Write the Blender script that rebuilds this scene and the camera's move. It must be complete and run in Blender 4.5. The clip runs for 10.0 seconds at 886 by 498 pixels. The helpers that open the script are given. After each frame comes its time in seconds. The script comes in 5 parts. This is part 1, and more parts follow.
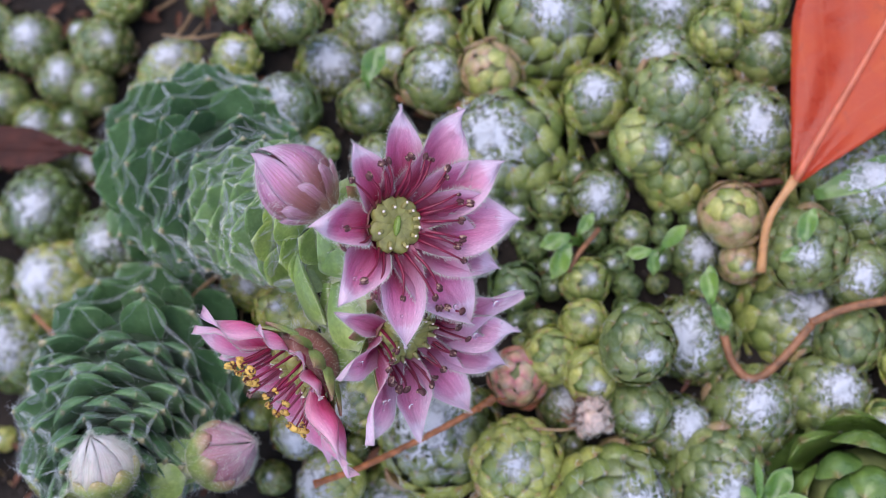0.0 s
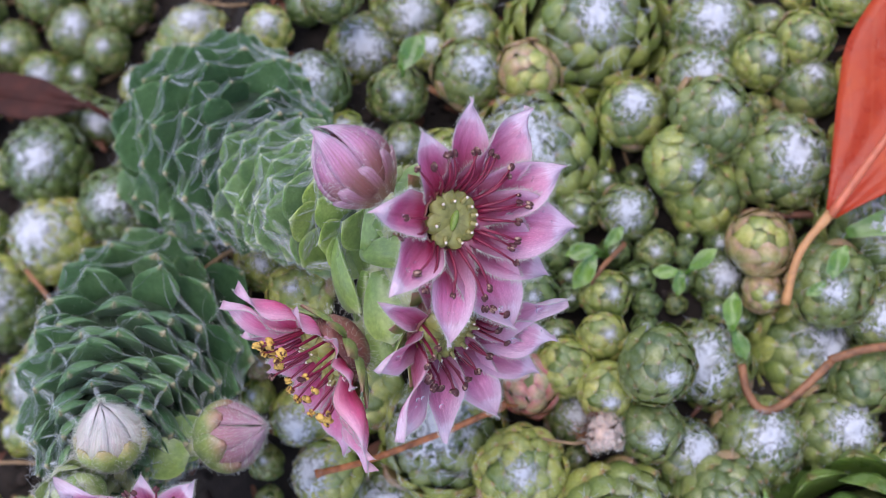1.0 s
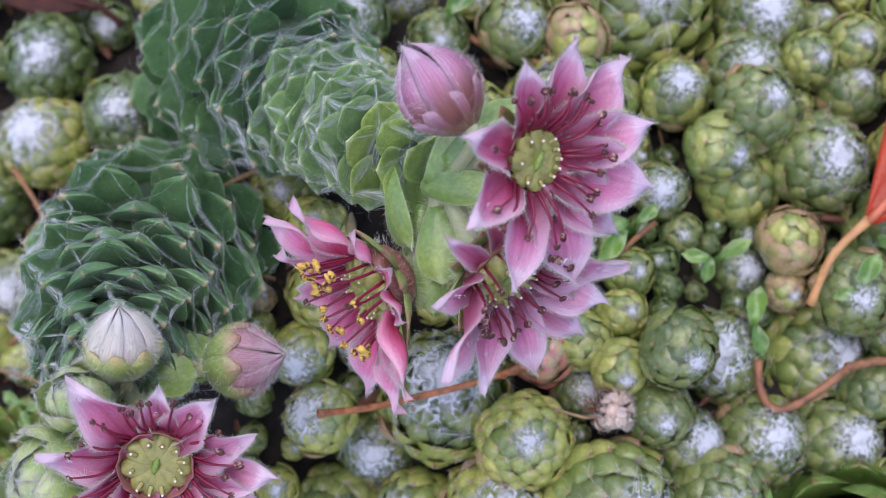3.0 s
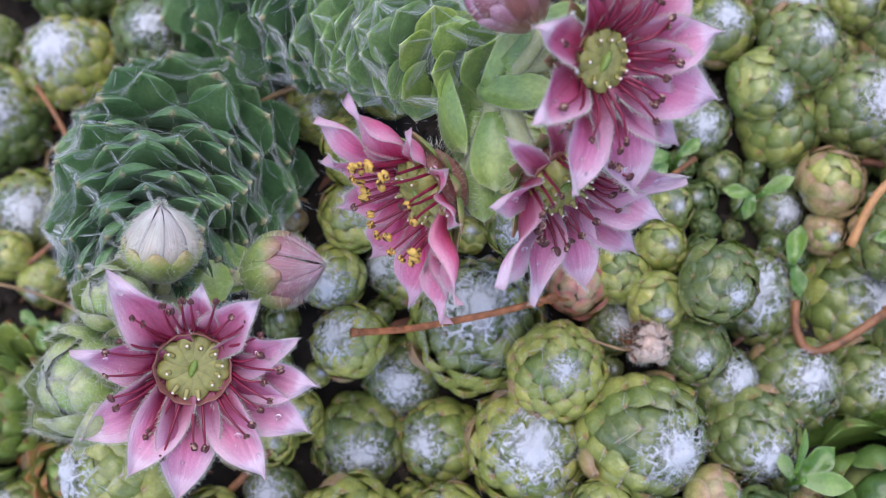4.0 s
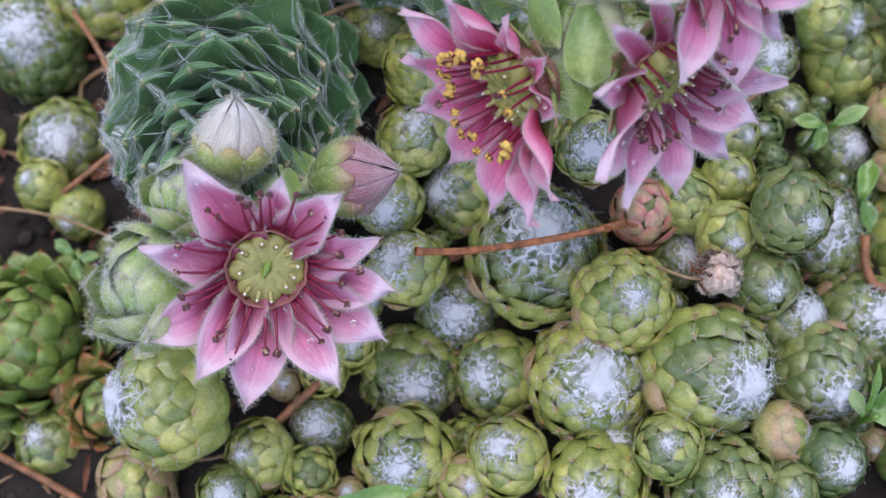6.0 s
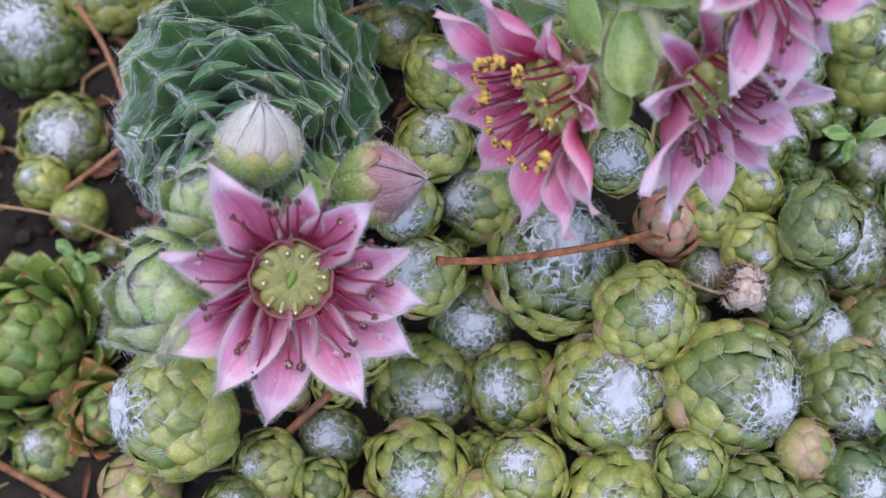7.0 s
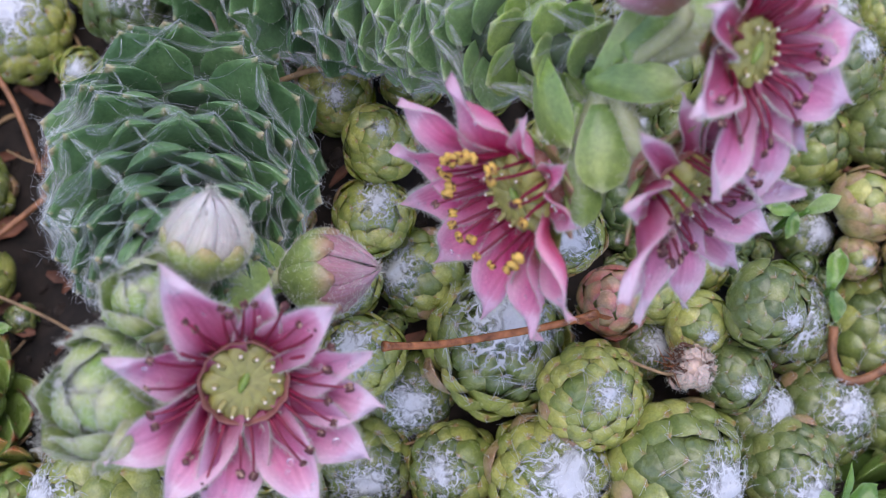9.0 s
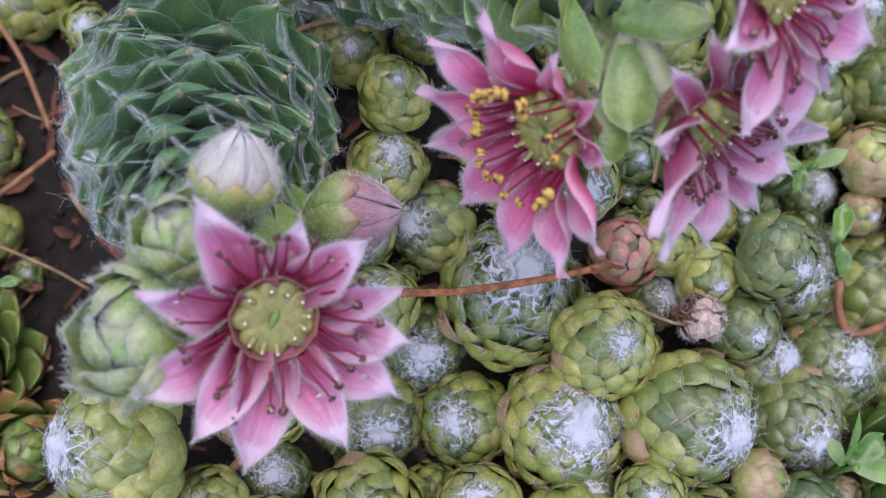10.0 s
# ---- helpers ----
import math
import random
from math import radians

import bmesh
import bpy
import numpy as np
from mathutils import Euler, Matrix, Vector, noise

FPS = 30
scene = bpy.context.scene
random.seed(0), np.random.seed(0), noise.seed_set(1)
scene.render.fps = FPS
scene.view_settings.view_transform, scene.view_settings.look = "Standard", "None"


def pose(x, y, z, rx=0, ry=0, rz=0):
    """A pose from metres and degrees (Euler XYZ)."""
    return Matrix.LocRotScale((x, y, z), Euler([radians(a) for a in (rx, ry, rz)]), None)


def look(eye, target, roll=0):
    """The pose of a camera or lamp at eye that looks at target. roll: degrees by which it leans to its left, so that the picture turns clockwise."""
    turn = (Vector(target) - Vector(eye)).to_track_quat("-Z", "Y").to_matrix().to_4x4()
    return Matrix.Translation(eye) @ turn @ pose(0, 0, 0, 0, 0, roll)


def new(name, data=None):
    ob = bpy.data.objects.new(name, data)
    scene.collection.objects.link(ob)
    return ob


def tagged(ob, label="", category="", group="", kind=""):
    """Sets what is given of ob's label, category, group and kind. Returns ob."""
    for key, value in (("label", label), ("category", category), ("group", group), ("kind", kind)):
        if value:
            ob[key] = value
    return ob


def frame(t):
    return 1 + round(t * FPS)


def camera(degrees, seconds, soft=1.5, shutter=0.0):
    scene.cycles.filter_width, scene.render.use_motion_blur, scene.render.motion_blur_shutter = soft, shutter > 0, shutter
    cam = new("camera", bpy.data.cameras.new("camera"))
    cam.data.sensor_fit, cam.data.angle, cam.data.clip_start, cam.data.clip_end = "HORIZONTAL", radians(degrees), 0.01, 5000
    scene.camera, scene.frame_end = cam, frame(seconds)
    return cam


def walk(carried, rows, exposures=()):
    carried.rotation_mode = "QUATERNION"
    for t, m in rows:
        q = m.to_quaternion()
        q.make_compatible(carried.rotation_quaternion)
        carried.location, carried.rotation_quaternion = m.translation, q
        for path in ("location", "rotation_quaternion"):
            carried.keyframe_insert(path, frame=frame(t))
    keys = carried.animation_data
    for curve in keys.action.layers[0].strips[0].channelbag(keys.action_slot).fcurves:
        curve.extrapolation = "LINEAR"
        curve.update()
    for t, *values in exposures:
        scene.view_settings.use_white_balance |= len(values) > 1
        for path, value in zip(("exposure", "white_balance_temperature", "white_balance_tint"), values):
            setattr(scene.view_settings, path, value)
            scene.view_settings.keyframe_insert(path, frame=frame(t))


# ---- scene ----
EXPO = 0.77
cam = camera(36.15, 10.0, 0.5)
cam.data.dof.use_dof = True
cam.data.dof.focus_distance = 0.121
cam.data.dof.aperture_fstop = 42
PATH = [
    (0, (0.03562, -0.02840, 0.14760), (0.00589, 0.00314, 0.02503), -45.00),
    (0.5, (0.03004, -0.02857, 0.14735), (0.00297, 0.00303, 0.02419), -39.59),
    (1, (0.02556, -0.02805, 0.14654), (0.00142, 0.00348, 0.02275), -33.48),
    (1.5, (0.02094, -0.03003, 0.14484), (-0.00029, 0.00159, 0.02055), -27.45),
    (2, (0.01757, -0.02901, 0.14423), (-0.00116, 0.00322, 0.01969), -21.97),
    (3.5, (0.00905, -0.03661, 0.13979), (-0.00463, -0.00474, 0.01450), -10.71),
    (4, (0.00688, -0.04052, 0.13762), (-0.00603, -0.00877, 0.01222), -8.75),
    (4.5, (0.00550, -0.04472, 0.13621), (-0.00698, -0.01274, 0.01082), -7.41),
    (5, (0.00380, -0.04720, 0.13387), (-0.00807, -0.01444, 0.00862), -5.75),
    (6.5, (-0.00343, -0.05109, 0.12885), (-0.01283, -0.01706, 0.00373), -0.86),
    (7, (-0.00596, -0.04956, 0.12692), (-0.01374, -0.01537, 0.00174), 2.31),
    (7.5, (-0.00763, -0.04638, 0.12541), (-0.01273, -0.01186, 0.00018), 6.92),
    (8, (-0.01024, -0.04604, 0.12385), (-0.01157, -0.01027, -0.00113), 13.07),
    (8.5, (-0.01188, -0.04399, 0.12359), (-0.01024, -0.00711, -0.00106), 17.57),
    (9, (-0.01510, -0.04308, 0.12341), (-0.01059, -0.00550, -0.00096), 21.49),
    (9.5, (-0.01627, -0.04404, 0.12293), (-0.00948, -0.00610, -0.00122), 24.67),
    (10, (-0.01851, -0.04834, 0.12249), (-0.01077, -0.01054, -0.00165), 26.14),
]
walk(cam, [(t, look(eye, target, roll)) for t, eye, target, roll in PATH], [(0, EXPO, 6500, 23), (2, EXPO, 6500, 24.5), (4, EXPO - 0.03, 6500, 20), (7, EXPO - 0.04, 6500, 19), (8, EXPO - 0.08, 6500, 23), (10, EXPO - 0.08, 6500, 24)])

# One unit in the tables below is a millimetre.
MM = 0.001


def vec(*p):
    return Vector(p) * MM


# ---- light ----
world = bpy.data.worlds.new("overcast_sky")
scene.world = world
world.use_nodes = True
wn = world.node_tree.nodes
sky = wn.new("ShaderNodeTexSky")
sky.sky_type = "NISHITA"
sky.sun_disc = False
sky.sun_elevation = radians(62)
sky.sun_rotation = radians(200)
wn["Background"].inputs["Strength"].default_value = 0.15
world.node_tree.links.new(sky.outputs[0], wn["Background"].inputs["Color"])
sun = new("sun", bpy.data.lights.new("sun", "SUN"))
sun.data.energy = 1.5
sun.data.angle = radians(60)
sun.data.color = (1.0, 0.97, 0.92)
sun.matrix_basis = look((-0.1, 0.3, 0.9), (0, 0, 0))


# ---- materials ----
def material(name, rough=0.5, spec=0.5, sub=0.0):
    m = bpy.data.materials.new(name)
    m.use_nodes = True
    b = m.node_tree.nodes["Principled BSDF"]
    b.inputs["Roughness"].default_value = rough
    b.inputs["Specular IOR Level"].default_value = spec
    b.inputs["Subsurface Weight"].default_value = sub
    b.inputs["Subsurface Radius"].default_value = (0.6, 0.7, 0.25)
    b.inputs["Subsurface Scale"].default_value = 0.0018
    return m, m.node_tree, b


def node(nt, kind, **values):
    n = nt.nodes.new(kind)
    for key, value in values.items():
        n.inputs[key.replace("_", " ")].default_value = value
    return n


def noise_tex(nt, scale, detail=4.0, rough=0.6, stretch=None, coords="Object", own=False):
    c = nt.nodes.new("ShaderNodeTexCoord")
    n = node(nt, "ShaderNodeTexNoise", Scale=scale, Detail=detail, Roughness=rough)
    if own:
        n.noise_dimensions = "4D"
        info = nt.nodes.new("ShaderNodeObjectInfo")
        k = nt.nodes.new("ShaderNodeMath")
        k.operation = "MULTIPLY"
        k.inputs[1].default_value = 60.0
        nt.links.new(info.outputs["Random"], k.inputs[0])
        nt.links.new(k.outputs[0], n.inputs["W"])
    if stretch:
        mp = nt.nodes.new("ShaderNodeMapping")
        mp.inputs["Scale"].default_value = stretch
        nt.links.new(c.outputs[coords], mp.inputs[0])
        nt.links.new(mp.outputs[0], n.inputs["Vector"])
    else:
        nt.links.new(c.outputs[coords], n.inputs["Vector"])
    return n


def ramp(nt, source, stops):
    r = nt.nodes.new("ShaderNodeValToRGB")
    e = r.color_ramp.elements
    while len(e) < len(stops):
        e.new(0.5)
    for k, (at, c) in zip(e, stops):
        k.position = at
        k.color = (*c, 1) if len(c) == 3 else c
    nt.links.new(source, r.inputs[0])
    return r


def mix(nt, factor, a, b, mode="MIX"):
    n = nt.nodes.new("ShaderNodeMix")
    n.data_type, n.blend_type = "RGBA", mode
    for value, slot in ((factor, 0), (a, 6), (b, 7)):
        if isinstance(value, (int, float)):
            n.inputs[slot].default_value = value
        elif isinstance(value, tuple):
            n.inputs[slot].default_value = (*value, 1)
        else:
            nt.links.new(value, n.inputs[slot])
    return n.outputs[2]


def bump(nt, b, height, strength, distance=0.0002):
    n = nt.nodes.new("ShaderNodeBump")
    n.inputs["Strength"].default_value = strength
    n.inputs["Distance"].default_value = distance
    nt.links.new(height, n.inputs["Height"])
    nt.links.new(n.outputs[0], b.inputs["Normal"])


def uv_axis(nt, which):
    u = nt.nodes.new("ShaderNodeUVMap")
    s = nt.nodes.new("ShaderNodeSeparateXYZ")
    nt.links.new(u.outputs[0], s.inputs[0])
    return s.outputs[which]


def leaf_material(name, light, dark, tip, tip_from=0.8, rough=0.30, spread=0.0, sub=0.25, wet=0.5, island=False):
    """Fleshy leaf: two greens by the leaf and by blotches, a pigmented tip, fine papillae."""
    m, nt, b = material(name, rough, 0.5, sub)
    each = nt.nodes.new("ShaderNodeNewGeometry").outputs["Random Per Island"] if island else nt.nodes.new("ShaderNodeObjectInfo").outputs["Random"]
    n1 = noise_tex(nt, 2.3, 5, own=True)
    n2 = noise_tex(nt, 17, 4, own=True)
    r0 = ramp(nt, each, [(0.0, dark), (0.45, tuple((p + q) / 2 for p, q in zip(light, dark))), (1.0, light)])
    blot = ramp(nt, n1.outputs[0], [(0.34, (0.70, 0.76, 0.66)), (0.66, (1.22, 1.16, 1.05))])
    c = mix(nt, 1.0, r0.outputs[0], blot.outputs[0], "MULTIPLY")
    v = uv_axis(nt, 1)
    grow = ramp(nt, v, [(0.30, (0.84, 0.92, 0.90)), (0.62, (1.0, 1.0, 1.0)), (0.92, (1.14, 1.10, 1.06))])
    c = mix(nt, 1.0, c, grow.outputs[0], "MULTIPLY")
    add = nt.nodes.new("ShaderNodeMath")
    add.operation = "MULTIPLY_ADD"
    add.inputs[1].default_value, add.inputs[2].default_value = 0.35, -0.17
    nt.links.new(n1.outputs[0], add.inputs[0])
    sm = nt.nodes.new("ShaderNodeMath")
    nt.links.new(v, sm.inputs[0])
    nt.links.new(add.outputs[0], sm.inputs[1])
    tr = ramp(nt, sm.outputs[0], [(tip_from - spread, (0, 0, 0)), (1.0, (1, 1, 1))])
    c = mix(nt, tr.outputs[0], c, tip)
    au = nt.nodes.new("ShaderNodeMath")
    au.operation = "ABSOLUTE"
    nt.links.new(uv_axis(nt, 0), au.inputs[0])
    rim = ramp(nt, au.outputs[0], [(0.0, (1.08, 1.06, 1.04)), (0.55, (1.0, 1.0, 1.0)), (0.86, (0.98, 1.0, 0.98)), (0.98, (1.28, 1.24, 1.36))])
    c = mix(nt, 1.0, c, rim.outputs[0], "MULTIPLY")
    speck = ramp(nt, n2.outputs[0], [(0.36, (0.82, 0.85, 0.80)), (0.64, (1.10, 1.10, 1.08))])
    c = mix(nt, 1.0, c, speck.outputs[0], "MULTIPLY")
    nt.links.new(c, b.inputs["Base Color"])
    rr = ramp(nt, n1.outputs[0], [(0.3, (rough - 0.1,) * 3), (0.7, (rough + 0.15,) * 3)])
    nt.links.new(rr.outputs[0], b.inputs["Roughness"])
    b.inputs["Coat Weight"].default_value = wet
    b.inputs["Coat Roughness"].default_value = 0.16
    bump(nt, b, n1.outputs[0], 0.45, 0.0004)
    return m


LOOK = {
    "green": ("leaf_yellow_green", (0.46, 0.46, 0.15), (0.27, 0.315, 0.095), (0.42, 0.27, 0.12), 0.93, 0.20, 0.0, 0.4),
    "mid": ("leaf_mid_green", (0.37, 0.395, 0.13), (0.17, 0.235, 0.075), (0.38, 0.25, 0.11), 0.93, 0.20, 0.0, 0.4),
    "red": ("leaf_reddish", (0.43, 0.39, 0.17), (0.38, 0.30, 0.155), (0.44, 0.27, 0.18), 0.72, 0.26, 0.25, 0.4),
    "dark": ("leaf_blue_green", (0.105, 0.215, 0.100), (0.050, 0.125, 0.060), (0.36, 0.32, 0.20), 0.95, 0.34, 0.0, 0.12, 0.15),
    "tipped": ("leaf_red_tipped", (0.26, 0.34, 0.09), (0.12, 0.20, 0.055), (0.26, 0.08, 0.045), 0.88),
    "orange": ("leaf_orange_tipped", (0.28, 0.32, 0.09), (0.30, 0.20, 0.08), (0.38, 0.13, 0.06), 0.72, 0.30, 0.2),
    "broad": ("leaf_broad_green", (0.15, 0.24, 0.055), (0.07, 0.14, 0.04), (0.20, 0.17, 0.06), 0.9, 0.30),
    "blush": ("leaf_pink_flushed", (0.56, 0.50, 0.30), (0.58, 0.34, 0.26), (0.58, 0.17, 0.17), 0.80, 0.20, 0.3, 0.4),
    "calyx": ("leaf_calyx", (0.34, 0.46, 0.145), (0.24, 0.36, 0.10), (0.44, 0.47, 0.28), 0.78, 0.45, 0.2, 0.3),
    # Leaf green darkened to stand for rosettes that get less light.
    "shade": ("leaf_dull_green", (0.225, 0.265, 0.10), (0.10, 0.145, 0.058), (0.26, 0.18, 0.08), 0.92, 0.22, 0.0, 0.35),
    "deep": ("leaf_deep_green", (0.14, 0.20, 0.07), (0.065, 0.11, 0.04), (0.14, 0.12, 0.05), 0.95, 0.33),
    "sprout": ("leaf_seedling", (0.17, 0.31, 0.06), (0.09, 0.20, 0.04), (0.22, 0.40, 0.07), 0.9, 0.30, 0.0, 0.3),
    "bract": ("leaf_bract", (0.26, 0.37, 0.115), (0.15, 0.26, 0.08), (0.36, 0.44, 0.22), 0.9, 0.42, 0.0, 0.35),
    "veil": ("leaf_pale_blue_green", (0.19, 0.32, 0.155), (0.12, 0.23, 0.11), (0.45, 0.50, 0.36), 0.94, 0.40, 0.0, 0.25, 0.1),
    "sepal": ("leaf_sepal", (0.27, 0.36, 0.125), (0.22, 0.28, 0.09), (0.36, 0.18, 0.15), 0.62, 0.5, 0.0, 0.25),
    "husk": ("leaf_bud_husk", (0.36, 0.46, 0.14), (0.26, 0.36, 0.10), (0.42, 0.33, 0.15), 0.90, 0.45, 0.20, 0.3),
}
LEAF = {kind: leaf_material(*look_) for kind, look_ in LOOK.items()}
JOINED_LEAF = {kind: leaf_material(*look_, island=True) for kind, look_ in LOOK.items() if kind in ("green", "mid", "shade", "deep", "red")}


for fuzzy in ("dark", "veil", "bract", "calyx", "husk"):
    velvet = LEAF[fuzzy].node_tree.nodes["Principled BSDF"]
    velvet.inputs["Sheen Weight"].default_value = 0.16
    velvet.inputs["Sheen Roughness"].default_value = 0.4
    velvet.inputs["Sheen Tint"].default_value = (0.85, 1.0, 0.95, 1)


def wool_material(name, alpha=False, colour=(0.64, 0.67, 0.71, 1)):
    m, nt, b = material(name, 0.75, 0.25, 0.0)
    b.inputs["Base Color"].default_value = colour
    if alpha:
        uv = nt.nodes.new("ShaderNodeUVMap")
        n = node(nt, "ShaderNodeTexNoise", Scale=3.6, Detail=4.0, Roughness=0.62, Distortion=1.6)
        nt.links.new(uv.outputs[0], n.inputs["Vector"])
        at = nt.nodes.new("ShaderNodeAttribute")
        at.attribute_name = "cover"
        s = nt.nodes.new("ShaderNodeMath")
        nt.links.new(n.outputs[0], s.inputs[0])
        nt.links.new(at.outputs["Fac"], s.inputs[1])
        felt = ramp(nt, s.outputs[0], [(0.64, (0,) * 3), (0.96, (0.9,) * 3)])
        # Round the felt the wool thins to a net of strands with open meshes.
        bend = node(nt, "ShaderNodeTexNoise", Scale=3.0, Detail=3.0)
        nt.links.new(uv.outputs[0], bend.inputs["Vector"])
        shift = nt.nodes.new("ShaderNodeVectorMath")
        shift.operation = "MULTIPLY_ADD"
        shift.inputs[1].default_value = (0.5, 0.5, 0.5)
        nt.links.new(bend.outputs["Color"], shift.inputs[0])
        nt.links.new(uv.outputs[0], shift.inputs[2])
        cells = node(nt, "ShaderNodeTexVoronoi", Scale=4.3)
        cells.feature = "DISTANCE_TO_EDGE"
        nt.links.new(shift.outputs[0], cells.inputs["Vector"])
        net = ramp(nt, cells.outputs["Distance"], [(0.045, (1,) * 3), (0.105, (0,) * 3)])
        reach = ramp(nt, at.outputs["Fac"], [(0.0, (0,) * 3), (0.16, (0.95,) * 3)])
        torn = ramp(nt, n.outputs[0], [(0.38, (0,) * 3), (0.50, (1,) * 3)])
        net = mix(nt, 1.0, mix(nt, 1.0, net.outputs[0], reach.outputs[0], "MULTIPLY"), torn.outputs[0], "MULTIPLY")
        nt.links.new(mix(nt, 1.0, felt.outputs[0], net, "LIGHTEN"), b.inputs["Alpha"])
        bump(nt, b, n.outputs[0], 0.35, 0.0004)
    return m


WOOL = wool_material("cobweb_wool")
FELT = wool_material("matted_wool", True)


def gauze_material():
    """Wool drawn out between leaf tips: fine fibres side by side, thinning to the edges of the strand."""
    m, nt, b = material("wool_gauze", 0.8, 0.2, 0.0)
    b.inputs["Base Color"].default_value = (0.66, 0.73, 0.74, 1)
    uv = nt.nodes.new("ShaderNodeUVMap")
    mp = nt.nodes.new("ShaderNodeMapping")
    mp.inputs["Scale"].default_value = (3.2, 0.30, 1)
    nt.links.new(uv.outputs[0], mp.inputs[0])
    n = node(nt, "ShaderNodeTexNoise", Scale=1.6, Detail=5.0, Roughness=0.75, Distortion=0.6)
    nt.links.new(mp.outputs[0], n.inputs["Vector"])
    fibre = ramp(nt, n.outputs[0], [(0.40, (0.05,) * 3), (0.70, (0.70,) * 3)])
    au = nt.nodes.new("ShaderNodeMath")
    au.operation = "FRACT"
    nt.links.new(uv_axis(nt, 0), au.inputs[0])
    edge = ramp(nt, au.outputs[0], [(0.0, (0,) * 3), (0.35, (1,) * 3), (0.65, (1,) * 3), (1.0, (0,) * 3)])
    nt.links.new(mix(nt, 1.0, fibre.outputs[0], edge.outputs[0], "MULTIPLY"), b.inputs["Alpha"])
    return m


GAUZE = gauze_material()


def petal_material(name, deep, pink, pale, vein=0.0):
    m, nt, b = material(name, 0.33, 0.5, 0.3)
    b.inputs["Coat Weight"].default_value = 0.25
    b.inputs["Coat Roughness"].default_value = 0.2
    b.inputs["Subsurface Radius"].default_value = (0.9, 0.4, 0.5)
    u, v = uv_axis(nt, 0), uv_axis(nt, 1)
    uv = nt.nodes.new("ShaderNodeUVMap")
    mp = nt.nodes.new("ShaderNodeMapping")
    mp.inputs["Scale"].default_value = (3.2, 1.6, 1)
    nt.links.new(uv.outputs[0], mp.inputs[0])
    streak = node(nt, "ShaderNodeTexNoise", Scale=2.2, Detail=5.0, Roughness=0.65)
    nt.links.new(mp.outputs[0], streak.inputs["Vector"])
    info = nt.nodes.new("ShaderNodeObjectInfo")
    along = nt.nodes.new("ShaderNodeMath")
    along.operation = "MULTIPLY_ADD"
    along.inputs[1].default_value = 0.18
    nt.links.new(streak.outputs[0], along.inputs[0])
    nt.links.new(v, along.inputs[2])
    body = ramp(nt, along.outputs[0], [(0.30, deep), (0.62, pink), (0.84, tuple((p * 0.6 + q * 0.4) for p, q in zip(pink, pale))), (0.90, pale)])
    au = nt.nodes.new("ShaderNodeMath")
    au.operation = "ABSOLUTE"
    nt.links.new(u, au.inputs[0])
    edge = ramp(nt, au.outputs[0], [(0.45, (0, 0, 0)), (1.0, (0.75,) * 3)])
    ve = nt.nodes.new("ShaderNodeMath")
    ve.operation = "MULTIPLY"
    nt.links.new(edge.outputs[0], ve.inputs[0])
    vr = ramp(nt, v, [(0.1, (0.15,) * 3), (0.6, (1, 1, 1))])
    nt.links.new(vr.outputs[0], ve.inputs[1])
    c = mix(nt, ve.outputs[0], body.outputs[0], pale)
    keel = ramp(nt, au.outputs[0], [(0.0, (1, 1, 1)), (0.13, (0, 0, 0))])
    kv = nt.nodes.new("ShaderNodeMath")
    kv.operation = "MULTIPLY"
    kr = ramp(nt, v, [(0.0, (0.75,) * 3), (0.45, (0.45,) * 3), (0.85, (0.05,) * 3)])
    nt.links.new(keel.outputs[0], kv.inputs[0])
    nt.links.new(kr.outputs[0], kv.inputs[1])
    c = mix(nt, kv.outputs[0], c, deep)
    # Fine darker veins run along the petal, drawn together at its tip.
    vn = nt.nodes.new("ShaderNodeMath")
    vn.operation = "MULTIPLY_ADD"
    vn.inputs[1].default_value = 26.0
    wob = nt.nodes.new("ShaderNodeMath")
    wob.operation = "MULTIPLY"
    wob.inputs[1].default_value = 5.0
    nt.links.new(streak.outputs[0], wob.inputs[0])
    nt.links.new(u, vn.inputs[0])
    nt.links.new(wob.outputs[0], vn.inputs[2])
    sn = nt.nodes.new("ShaderNodeMath")
    sn.operation = "SINE"
    nt.links.new(vn.outputs[0], sn.inputs[0])
    vl = ramp(nt, sn.outputs[0], [(0.55, (0, 0, 0)), (1.0, (vein,) * 3)])
    c = mix(nt, vl.outputs[0], c, tuple(p * 0.55 + q * 0.25 for p, q in zip(deep, pink)))
    hue = ramp(nt, info.outputs["Random"], [(0.0, (0.86, 0.82, 0.86)), (1.0, (1.06, 1.04, 1.02))])
    c = mix(nt, 1.0, c, hue.outputs[0], "MULTIPLY")
    st = ramp(nt, streak.outputs[0], [(0.34, (0.95, 0.88, 0.92)), (0.66, (1.05, 1.07, 1.05))])
    c = mix(nt, 1.0, c, st.outputs[0], "MULTIPLY")
    nt.links.new(c, b.inputs["Base Color"])
    # Fine mottling whose brightest specks paint sparkle into the colour; it also drives relief.
    sparkle = node(nt, "ShaderNodeTexNoise", Scale=34.0, Detail=3.0, Roughness=0.7)
    nt.links.new(uv.outputs[0], sparkle.inputs["Vector"])
    fr = ramp(nt, sparkle.outputs[0], [(0.34, (0.86, 0.82, 0.86)), (0.58, (1.03, 1.03, 1.03)), (0.72, (1.24, 1.36, 1.30))])
    c = mix(nt, 1.0, c, fr.outputs[0], "MULTIPLY")
    nt.links.new(c, b.inputs["Base Color"])
    rough = nt.nodes.new("ShaderNodeMath")
    rough.operation = "MULTIPLY_ADD"
    rough.inputs[1].default_value = 0.35
    nt.links.new(sparkle.outputs[0], rough.inputs[0])
    nt.links.new(streak.outputs[0], rough.inputs[2])
